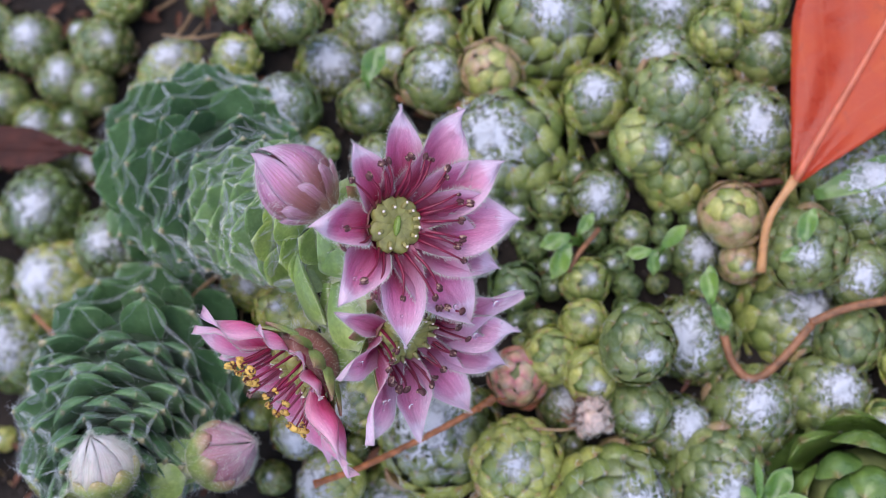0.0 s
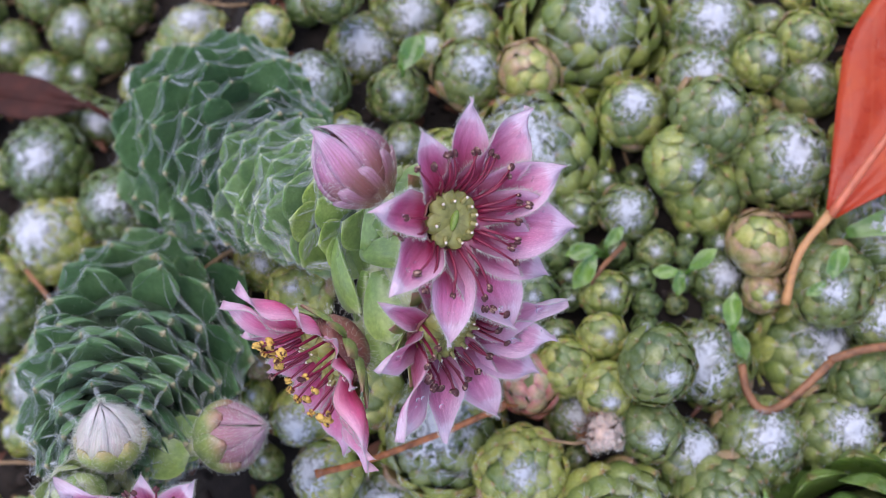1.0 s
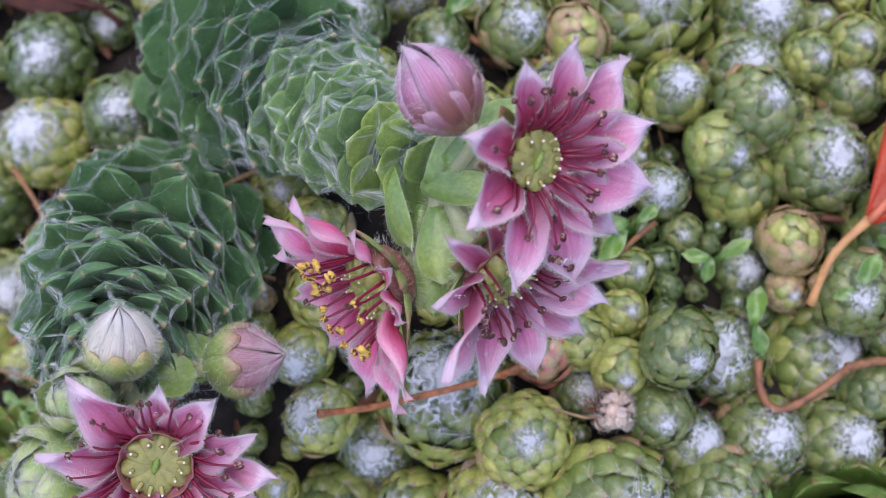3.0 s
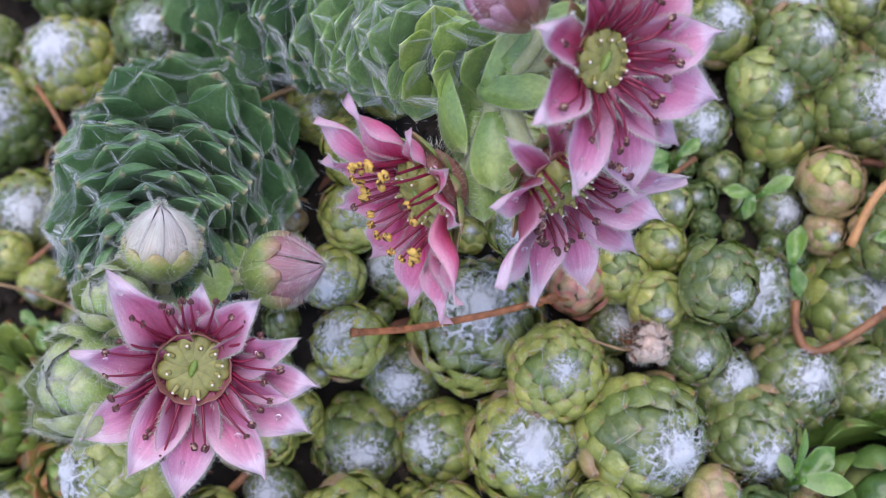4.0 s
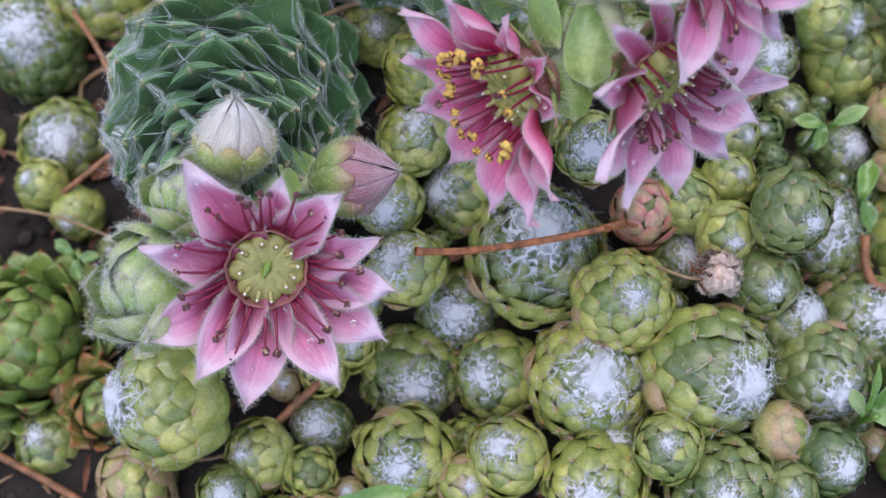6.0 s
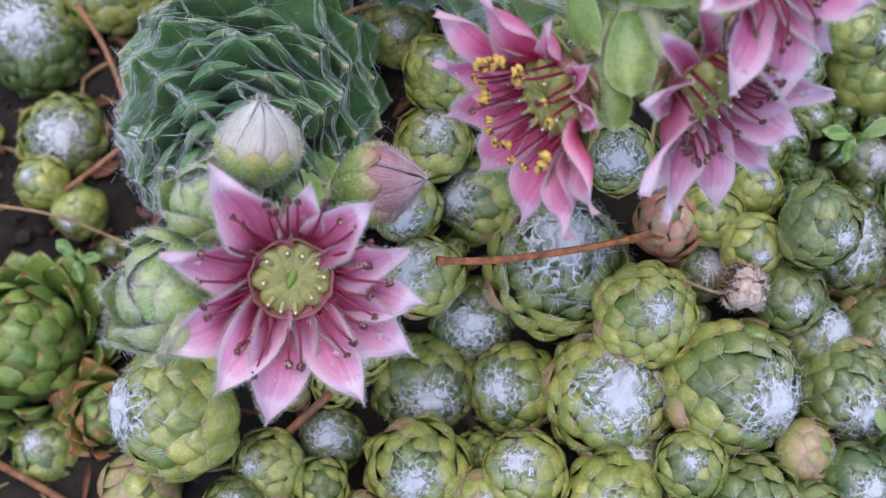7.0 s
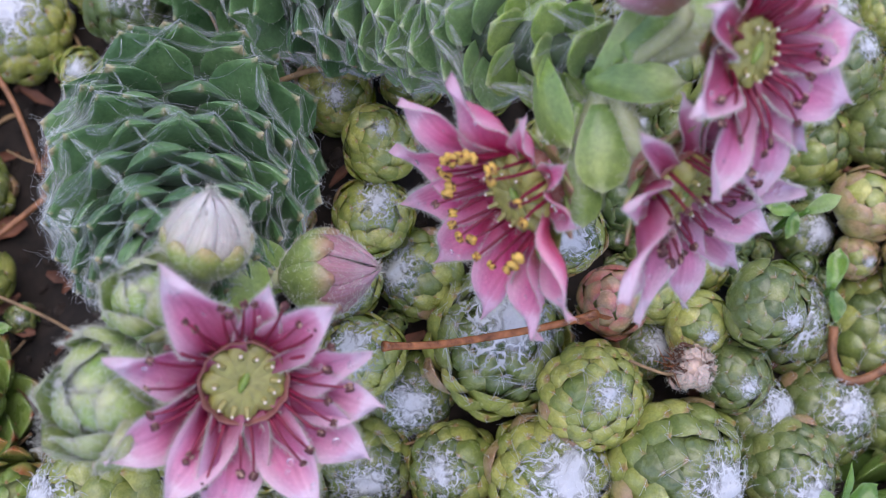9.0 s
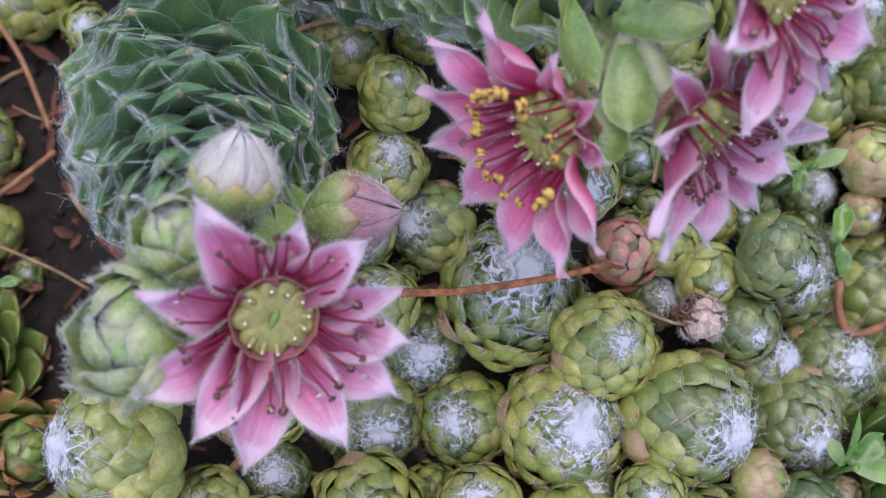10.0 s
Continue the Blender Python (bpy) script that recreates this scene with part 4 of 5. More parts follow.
def carpel_mesh():
    """A swollen wedge, thin towards the middle, ridged on top."""
    verts, faces = [], []
    n, sides = 9, 10
    for j in range(n):
        t = j / (n - 1)
        w = 0.10 + 0.36 * math.sin(math.pi * min(1, 0.15 + 0.72 * t))
        h = 0.22 + 0.34 * math.sin(math.pi * (0.1 + 0.62 * t))
        for s in range(sides):
            g = 2 * math.pi * s / sides
            verts.append((w * math.cos(g), 0.12 + 1.18 * t, h * math.sin(g) * (1.0 if math.sin(g) > 0 else 0.7)))
    for j in range(n - 1):
        for s in range(sides):
            a, b = j * sides + s, j * sides + (s + 1) % sides
            faces.append((a, b, b + sides, a + sides))
    faces.append(tuple(range(sides))[::-1])
    faces.append(tuple((n - 1) * sides + s for s in range(sides)))
    return make_mesh("carpel", verts, faces, CARPEL)


CARPEL_MESH = carpel_mesh()


def cup_mesh():
    """The fleshy cup that carries petals and stamens."""
    verts, faces, sides = [], [], 28
    profile = [(0.05, -1.0), (0.5, -0.97), (0.85, -0.7), (1.0, -0.3), (1.01, 0.0), (0.985, 0.04), (0.955, 0.0), (0.90, -0.3), (0.4, -0.5)]
    for r, z in profile:
        for s in range(sides):
            g = 2 * math.pi * s / sides
            k = 1 + 0.03 * math.cos(g * 11)
            verts.append((r * k * math.cos(g), r * k * math.sin(g), z))
    for j in range(len(profile) - 1):
        for s in range(sides):
            a, b = j * sides + s, j * sides + (s + 1) % sides
            faces.append((a, b, b + sides, a + sides))
    faces.append(tuple(range(sides))[::-1])
    faces.append(tuple((len(profile) - 1) * sides + s for s in range(sides)))
    return make_mesh("cup", verts, faces, CUP)


CUP_MESH = cup_mesh()
SLIT = ball("slit", SLIT_GREEN, cuts=2)


def flower(centre, normal, petals, anthers, spread, rise, foot, label, seed, tint=PETALS, petal_base=-1.6, ovary=2.55, rim=1.04, wide=1.0, dew=36, dome=1.0):
    """An open houseleek flower. petals: bearing, height and reach of each tip over the ovary's top."""
    rng = random.Random(seed)
    nz = Vector(normal).normalized()
    turn = basis(nz, Vector((0, 1, 0)))
    ob = thing("houseleek_flower", vec(*centre), label, "flower", "houseleek flowers", turn)
    for i, (az, high, reach) in enumerate(petals):
        g = radians(az)
        out = Vector((math.cos(g), math.sin(g), 0))
        root = out * (ovary * 0.80) + Vector((0, 0, petal_base))
        tip = out * reach + Vector((0, 0, high))
        way = tip - root
        face = Vector((0, 0, 1)) * way.dot(out) - out * way.z
        size = way.length * MM
        roll = rng.gauss(0, 7)
        me, fr = tint[rng.randrange(4)]
        m = Matrix.Translation(root * MM) @ basis(face, way).to_4x4() @ pose(0, 0, 0, 0, roll, 0) @ Matrix.Diagonal((size * wide * rng.uniform(0.95, 1.12), size, size, 1))
        pt = part("petal", me, ob, m)
        part("petal_hairs", fr, pt, None, "fringe of fine pale hairs")
        sg = g + math.pi / len(petals)
        so = Vector((math.cos(sg), math.sin(sg), 0))
        sroot = so * (ovary * 0.55) + Vector((0, 0, petal_base - 1.6))
        sway = so * 3.6 + Vector((0, 0, 1.6 + 0.25 * high))
        sl = sway.length * 1.15 * MM
        sface = Vector((0, 0, 1)) * sway.dot(so) - so * sway.z
        part("sepal", SEPAL, ob, Matrix.Translation(sroot * MM) @ basis(sface, sway).to_4x4() @ Matrix.Diagonal((sl, sl, sl, 1)))
    part("ovary_slit", SLIT, ob, Matrix.Translation((0, 0, -0.0003)) @ Matrix.Diagonal((0.34 * MM, 0.95 * MM, 0.42 * dome * MM, 1)), "green slit between the carpels")
    part("cup", CUP_MESH, ob, Matrix.Translation((0, 0, 0.0001 if rim > 1.05 else -0.0008)) @ Matrix.Diagonal((ovary * rim * MM, ovary * rim * MM, 3.2 * MM, 1)))
    n = len(petals)
    for i in range(2 * n + n // 2):
        g = radians(petals[i // 2 % n][0]) + (1.6 / n + rng.gauss(0, 0.1) if i >= 2 * n else 0) + (math.pi / n if i % 2 else 0) + rng.gauss(0, 0.07)
        out = Vector((math.cos(g), math.sin(g), 0))
        side = Vector((-out.y, out.x, 0)) * rng.gauss(0, 0.35)
        k = rng.uniform(0.76, 1.10) * (1.0 if i % 2 else 0.9)
        path = curve_points([out * ovary * 0.98 + Vector((0, 0, -0.6)), out * (ovary + (spread - ovary) * 0.45 * k) + Vector((0, 0, rise * 0.35 + 0.45)) + side * 0.3, out * (ovary + (spread - ovary) * k) + Vector((0, 0, rise * k)) + side], 7)
        st = part("stamen", tube("filament", [p * MM for p in path], [0.16 * MM, 0.15 * MM, 0.14 * MM, 0.13 * MM, 0.12 * MM, 0.10 * MM, 0.08 * MM], FILAMENT, 6), ob)
        tip_way = (path[-1] - path[-3]).normalized()
        kind = anthers if rng.random() < 0.9 else "dark"
        sz = rng.uniform(0.52, 0.74) * (1.18 if kind == "gold" else 0.92) * MM
        part("anther", ANTHERS[kind], st, Matrix.Translation(path[-1] * MM) @ basis(Vector((0, 0, 1)) + out * rng.gauss(0, 0.4), tip_way).to_4x4() @ pose(0, 0, 0, rng.gauss(0, 25), rng.gauss(0, 30), rng.gauss(0, 30)) @ Matrix.Diagonal((sz, sz, sz, 1)))
    for i in range(n):
        g = radians(petals[i][0]) + 0.3
        out = Vector((math.cos(g), math.sin(g), 0))
        s = ovary / 1.28 * MM
        w = s * 2 * math.pi * 1.0 / n * 1.28
        ca = part("carpel", CARPEL_MESH, ob, Matrix.Translation((0, 0, -0.0007)) @ pose(0, 0, 0, 0, 0, math.degrees(g) - 90) @ pose(0, 0, 0, -6 * dome) @ Matrix.Diagonal((w * 1.5, s * 0.945, s * 0.62 * dome, 1)))
        top = out * (ovary * 0.62) + Vector((0, 0, -0.1 + 0.55 * (dome - 1)))
        end = out * (ovary * rng.uniform(0.66, 0.86)) + Vector((0, 0, rng.uniform(0.20, 0.34) + 0.72 * (dome - 1)))
        inv = ca.matrix_basis.inverted()
        part("style", tube("style", [inv @ (p * MM) for p in curve_points([top, (top + end) / 2 + out * 0.15, end], 5)], [0.10, 0.09, 0.08, 0.07, 0.06], STYLE, 5), ca)
        part("stigma", STIGMA_BEAD, ca, inv @ (Matrix.Translation(end * MM) @ Matrix.Diagonal((0.14 * MM, 0.14 * MM, 0.14 * MM, 1))))
    inv = ob.matrix_basis.inverted()
    low = Vector((0, 0, -3.6)) * MM
    end = inv @ vec(*foot)
    stalk = curve_points([low, low + Vector((0, 0, -0.0018)), (low + end) / 2 + Vector((0, 0, -0.0012)), end], 14)
    part("pedicel", tube("pedicel", stalk, [1.6 * MM, 1.1 * MM] + [0.95 * MM] * 8 + [1.0 * MM, 1.05 * MM, 1.15 * MM, 1.2 * MM], STEM, 10), ob)
    roots = []
    for k in range(900):
        p = stalk[rng.randrange(1, 13)]
        d = Vector((rng.gauss(0, 1), rng.gauss(0, 1), rng.gauss(0, 1))).normalized()
        roots.append((p + d * 0.93 * MM, d))
    for k in range(500):
        g, h = rng.uniform(0, 6.283), rng.uniform(-3.4, -0.8)
        d = Vector((math.cos(g), math.sin(g), -0.3))
        roots.append((Vector((math.cos(g), math.sin(g), 0)) * ovary * 1.06 * MM * (1 + 0.1 * h / 3.4) + Vector((0, 0, h * MM)), d))
    part("stalk_hairs", hairs("stalk_hairs", roots, 0.7 * MM, 0.012 * MM, seed), ob, None, "fine pale hairs")
    for k in range(dew):
        az, high, reach = petals[rng.randrange(n)]
        t = rng.uniform(0.55, 0.85)
        g = radians(az + rng.gauss(0, 4))
        p = Vector((math.cos(g) * reach * t, math.sin(g) * reach * t, petal_base + (high - petal_base) * t + 0.40))
        s = (0.08 + 0.24 * rng.random() ** 3) * MM
        part("dew_drop", DROP, ob, Matrix.Translation(p * MM) @ Matrix.Diagonal((s, s, s, 1)), "clear dew drop")
    return ob


FORK_ONE = (-2.6, 1.9, 30.6)
flower((5.7, 1.5, 40.2), (0.70, -0.28, 0.66), [(100, 0.2, 10.2), (65, -0.6, 12.2), (38, 1.0, 11.6), (11, 0.9, 12.0), (-12, -0.6, 11.4), (-38, -1.2, 12.2), (-77, 0.2, 10.6), (-124, 1.0, 8.9), (-172, 1.4, 8.8), (134, 0.6, 8.6)],
       "dark", 6.5, 1.1, FORK_ONE, "open pale pink star-shaped houseleek flower with crimson stamens", 1, wide=1.08)
flower((4.2, -6.2, 31.4), (0.75, -0.61, 0.25), [(-59, 4.0, 9.9), (-106, 4.3, 9.8), (-24, 4.2, 10.4), (6, 4.4, 10.8), (27, 4.4, 10.4), (52, 4.1, 10.6), (84, -1.2, 8.0), (117, -3.0, 7.2), (150, -3.4, 7.0), (-172, -2.8, 7.2), (-140, 0.6, 8.6)],
       "dark", 4.6, 3.2, FORK_ONE, "nodding pale pink houseleek flower half behind another", 2, PETALS_SOFT, petal_base=-1.0, ovary=3.1, wide=0.90, dome=2.3)
flower((-7.4, -8.8, 28.6), (-0.65, -0.72, 0.25), [(107, 3.5, 10.6), (73, 2.9, 10.0), (141, 3.2, 11.4), (165, 3.1, 11.8), (-168, 2.9, 11.8), (-137, 2.9, 11.7), (-103, 3.2, 10.7), (-66, 3.3, 10.4), (-30, 0.8, 7.6), (4, -0.6, 6.8), (40, 0.5, 7.4)],
       "gold", 4.7, 3.9, FORK_ONE, "rose-pink houseleek flower turned sideways with yellow anthers", 3, PETALS_HOT, petal_base=-1.2, ovary=3.2, wide=0.86, dew=44, dome=2.1)
FORK_TWO = (-30.5, -19, 17.5)
flower((-23.2, -26.9, 23.7), (0.26, -0.50, 0.83), [(143, 2.1, 11.3), (101, 1.6, 8.4), (70, 2.9, 9.4), (38, 1.7, 9.6), (9, 0.3, 10.8), (-13, 0.3, 11.6), (-40, 2.0, 11.4), (-80, 2.0, 11.6), (-105, 2.6, 10.4), (-130, 0.4, 11.6), (-172, 0.9, 10.2)],
       "dark", 7.3, 2.1, FORK_TWO, "wide open pink houseleek flower with flat lime-green middle", 4, PETALS_SOFT, petal_base=-1.3, ovary=3.15, rim=1.065, wide=1.06)


# ---- buds ----
def gore(name, mat, n, low, high, bulge, twist, over=1.18, tip=0.72):
    """One of n overlapping segments of an egg of radius 1 and length 2, from height low to high."""
    verts, uvs, faces = [], [], []
    nv, nu = 10, 6
    for side in (1, -1):
        for j in range(nv + 1):
            v = j / nv
            t = low + (high - low) * v
            r = math.sin(math.pi * min(0.9995, max(0.02, 0.04 + 0.96 * t))) ** 0.72 * (1 - 0.22 * t * t)
            for i in range(nu + 1):
                u = 2 * i / nu - 1
                close = 1.0 if v < 0.6 else 1 - ((v - 0.6) / 0.4) ** 1.6 * (1 - tip)
                g = u * over * math.pi / n * close + twist * t + math.pi / 2
                rr = r * (1 + bulge * (1 - u * u) + 0.02 * u) + (0.0 if side > 0 else -0.06) * (0.4 + r)
                verts.append((rr * math.cos(g), rr * math.sin(g), 2 * t - 1))
                uvs.append((u, v))
    row, m = nu + 1, (nu + 1) * (nv + 1)
    for j in range(nv):
        for i in range(nu):
            a = j * row + i
            faces.append((a, a + row, a + row + 1, a + 1))
            faces.append((m + a, m + a + 1, m + a + row + 1, m + a + row))
    for i in range(nu):
        faces.append((i, i + 1, m + i + 1, m + i))
        a = nv * row + i
        faces.append((a + 1, a, m + a, m + a + 1))
    for j in range(nv):
        a = j * row
        faces.append((a + row, a, m + a, m + a + row))
        b = j * row + nu
        faces.append((b, b + row, m + b + row, m + b))
    return make_mesh(name, verts, faces, mat, uvs)


BUD_BALLS = {m.name: ball(m.name, m, cuts=2) for m in (BUD_CORE, BUD_PALE, BUD_GREEN)}


def bud(centre, way, radius, length, petal_mat, sepal_mat, foot, label, seed, n=9, sepal_to=0.62, hair=0.9, stalk=0.62, gape=(), core=BUD_PALE):
    rng = random.Random(seed)
    turn = basis(Vector(way), Vector((0.3, 0.2, 1)))
    ob = thing("houseleek_bud", vec(*centre), label, "flower bud", "houseleek buds", turn)
    scale = Matrix.Diagonal((radius * MM, radius * MM, length / 2 * MM, 1))
    petal = gore("bud_petal", petal_mat, n, 0.12, 1.0, 0.13, 0.5, 1.08)
    sepal = gore("bud_sepal", sepal_mat, n, 0.0, sepal_to, 0.12, 0.1, 1.35, 0.16 if sepal_to < 0.9 else 0.9)
    for i in range(n):
        away = Matrix.Translation((0, 0, -0.35 * length * MM)) @ pose(0, 0, 0, -gape[i], 0, 0) @ Matrix.Translation((0, 0, 0.35 * length * MM)) if i < len(gape) else Matrix.Identity(4)
        part("petal", petal, ob, pose(0, 0, 0, 0, 0, 360 / n * i + rng.gauss(0, 3)) @ away @ Matrix.Diagonal((1, 1, rng.uniform(0.94, 1.03), 1)) @ scale)
        part("sepal", sepal, ob, pose(0, 0, 0, 0, 0, 360 / n * (i + 0.5) + rng.gauss(0, 2)) @ Matrix.Diagonal((1.08, 1.08, 1.0, 1)) @ scale)
    part("inside", BUD_BALLS[core.name], ob, Matrix.Translation((0, 0, -0.06 * length * MM)) @ Matrix.Diagonal((radius * 0.86 * MM, radius * 0.86 * MM, length * 0.43 * MM, 1)))
    inv = ob.matrix_basis.inverted()
    low = Vector((0, 0, -length / 2 * 0.95)) * MM
    end = inv @ vec(*foot)
    path = curve_points([low + Vector((0, 0, 0.0005)), low + Vector((0, 0, -0.001)), (low + end) / 2 + Vector((0, 0, -0.0008)), end], 12)
    part("pedicel", tube("pedicel", path, stalk * MM, STEM, 10), ob)
    roots = []
    for k in range(int(1300 * hair)):
        g, t = rng.uniform(0, 6.283), rng.uniform(0.02, 0.9) ** 1.2
        r = math.sin(math.pi * (0.04 + 0.955 * t)) ** 0.72 * (1 - 0.22 * t * t) * 1.08
        d = Vector((math.cos(g), math.sin(g), 0))
        roots.append(((d * r * radius + Vector((0, 0, (2 * t - 1) * length / 2))) * MM, d + Vector((0, 0, 0.5 - t))))
    for k in range(int(90 * hair)):
        g, t = rng.uniform(0, 6.283), rng.uniform(0.86, 0.99)
        d = Vector((math.cos(g), math.sin(g), 0))
        roots.append(((d * 0.2 * radius * (1.05 - t) / 0.19 + Vector((0, 0, (2 * t - 1) * length / 2))) * MM, d * 0.6 + Vector((0, 0, 1))))
    for k in range(260):
        p = path[rng.randrange(1, 11)]
        d = Vector((rng.gauss(0, 1), rng.gauss(0, 1), rng.gauss(0, 1))).normalized()
        roots.append((p + d * stalk * 0.97 * MM, d))
    part("bud_hairs", hairs("bud_hairs", roots, 0.6 * MM, 0.014 * MM, seed), ob, None, "fine white hairs")
    return ob


bud((-3.6, 5.9, 41.0), (-0.72, 0.60, 0.22), 3.25, 8.6, PETAL_BUD, PETAL_DUSK, FORK_ONE, "half-open dusky pink bud with a hairy base", 41, n=8, sepal_to=0.34, hair=0.9, gape=(6, 0, 1, 0, 0, 1, 0, 7), core=BUD_CORE)
bud((-29.0, -16.7, 23.9), (-0.10, 0.72, 0.60), 3.1, 7.4, PETAL_WHITE, LEAF["husk"], FORK_TWO, "pale bud, whitish at the tip over a hairy green calyx", 42, n=8, sepal_to=0.54, hair=2.6)
bud((-19.6, -15.0, 15.8), (0.84, 0.25, 0.25), 3.3, 8.4, PETAL_DUSK, LEAF["sepal"], FORK_TWO, "closed bud, mauve over green, on a stout stalk", 43, n=7, sepal_to=0.62, hair=1.6, stalk=0.95)


YOUNG_LEAVES = [blade("young_leaf", LEAF["calyx"], w, 0.16, p, 0.75, 0.50, -0.22, 12, 6, 0.5, widest=0.5, fine=0.05) for w, p in ((1.0, 0.10), (0.9, 0.22), (1.08, 0.06))]
YOUNG_HAIRS = [downy(me, 90 + k, 260) for k, me in enumerate(YOUNG_LEAVES)]


def young_bud(centre, way, radius, count, foot, label, seed):
    """A bud still wrapped in its hairy leaves, which close over one another."""
    rng, hold = random.Random(seed), random.Random(seed + 1)
    ob = thing("houseleek_bud", vec(*centre), label, "flower bud", "houseleek buds", basis(Vector(way), Vector((0.3, 0.2, 1))))
    R = radius * MM
    part("heart", BUD_BALLS[BUD_GREEN.name], ob, Matrix.Diagonal((R * 0.80, R * 0.80, R * 0.80, 1)))
    for i in range(count):
        root, zz, yy, size, t = scale_place(i, count, 0.10, hold)
        m = Matrix.Translation(root * R) @ basis(zz, yy).to_4x4() @ pose(0, 0, 0, 0, rng.gauss(0, 9), rng.gauss(0, 8)) @ Matrix.Diagonal((size * R * 1.05, size * R * 1.1, size * R, 1))
        lf = part("leaf", YOUNG_LEAVES[i % 3], ob, m)
        part("leaf_hairs", YOUNG_HAIRS[i % 3], lf, None, "dense white hairs")
    inv = ob.matrix_basis.inverted()
    end = inv @ vec(*foot)
    part("pedicel", tube("pedicel", curve_points([Vector((0, 0, -R * 0.7)), Vector((0, 0, -R * 1.2)).lerp(end, 0.3), end], 10), 0.95 * MM, STEM, 10), ob)
    v, f = [], []
    for k in range(420):
        th, ph = 0.75 * math.sqrt(rng.random()), rng.uniform(0, 6.283)
        a = Vector((math.sin(th) * math.cos(ph), math.sin(th) * math.sin(ph), math.cos(th))) * R * rng.uniform(0.92, 1.02)
        thread_into(v, f, a, a + Vector((rng.gauss(0, 1), rng.gauss(0, 1), rng.gauss(0, 0.5))) * R * 0.12, rng.uniform(0.006, 0.013) * MM, a * 0.02, rng, 3, 0.0001)
    part("wool_threads", make_mesh("bud_wool", v, f, WOOL), ob, None, "white woolly hairs")
    return ob


young_bud((-33.0, -29.8, 19.8), (-0.30, -0.25, 0.85), 4.3, 12, FORK_TWO, "young round green bud thick with white hairs", 44)
young_bud((-31.8, -22.6, 23.2), (-0.20, 0.0, 0.95), 2.7, 10, FORK_TWO, "small pale green bud thick with white hairs", 45)


# ---- bracts under the flower heads ----
BRACT = blade("bract_blade", LEAF["bract"], 0.74, 0.20, 0.10, 0.40, 0.22, 0.04, 9, 6, widest=0.64)
BRACT_HAIRS = fringe(BRACT, 9, 6, 0.06, 77, 9)


def bract(root, tip, face, width=1.0):
    a, b = vec(*root), vec(*tip)
    k = (b - a).length
    ob = thing("bract_leaf", a, "soft green bract leaf with a hairy margin on the flower stalk", "leaf", "bracts under the flowers", basis(Vector(face), b - a))
    bl = part("blade", BRACT, ob, Matrix.Diagonal((k * width, k, k, 1)))
    part("blade_hairs", BRACT_HAIRS, bl, None, "fine white hairs")


bract((-2.8, -0.7, 30.0), (-1.6, -7.1, 31.8), (-0.1, -0.20, 1), 0.84)
bract((-7.8, 2.4, 28.0), (-6.2, -4.9, 30.8), (-0.8, -0.25, 0.6), 0.60)
bract((-11.4, 8.2, 25.2), (-6.8, 2.6, 31.4), (-0.2, -0.3, 1), 0.95)
bract((-7.6, 4.6, 26.6), (-3.8, -1.2, 31.6), (-0.1, -0.35, 1), 0.80)
bract((-3.8, 0.8, 31.4), (-0.2, 4.2, 38.2), (0.2, -0.5, 0.8), 0.55)
bract((-4.4, 0.6, 30.6), (-3.2, -2.6, 37.4), (-0.4, -0.5, 0.7), 0.55)
bract((-2.6, 2.2, 33.5), (1.9, 7.0, 38.8), (-0.3, 0.0, 1), 0.75)
bract((-3.6, -3.4, 28.4), (-1.6, -9.6, 28.6), (0.1, -0.3, 1), 0.62)
bract((-4.4, -0.4, 28.6), (-4.6, -6.4, 28.2), (-0.1, -0.4, 0.9), 0.50)
bract((-30.5, -18.5, 16), (-36.5, -23.5, 17.5), (-0.2, -0.3, 1), 1)
bract((-30, -18.5, 16.5), (-24, -18, 18.5), (0.2, -0.2, 1), 0.9)
bract((-30.8, -19.5, 16.5), (-35, -27, 18.5), (-0.4, -0.5, 1), 1.1)
bract((-30, -18, 15), (-22.5, -14, 14), (0.3, 0.2, 1), 0.8)



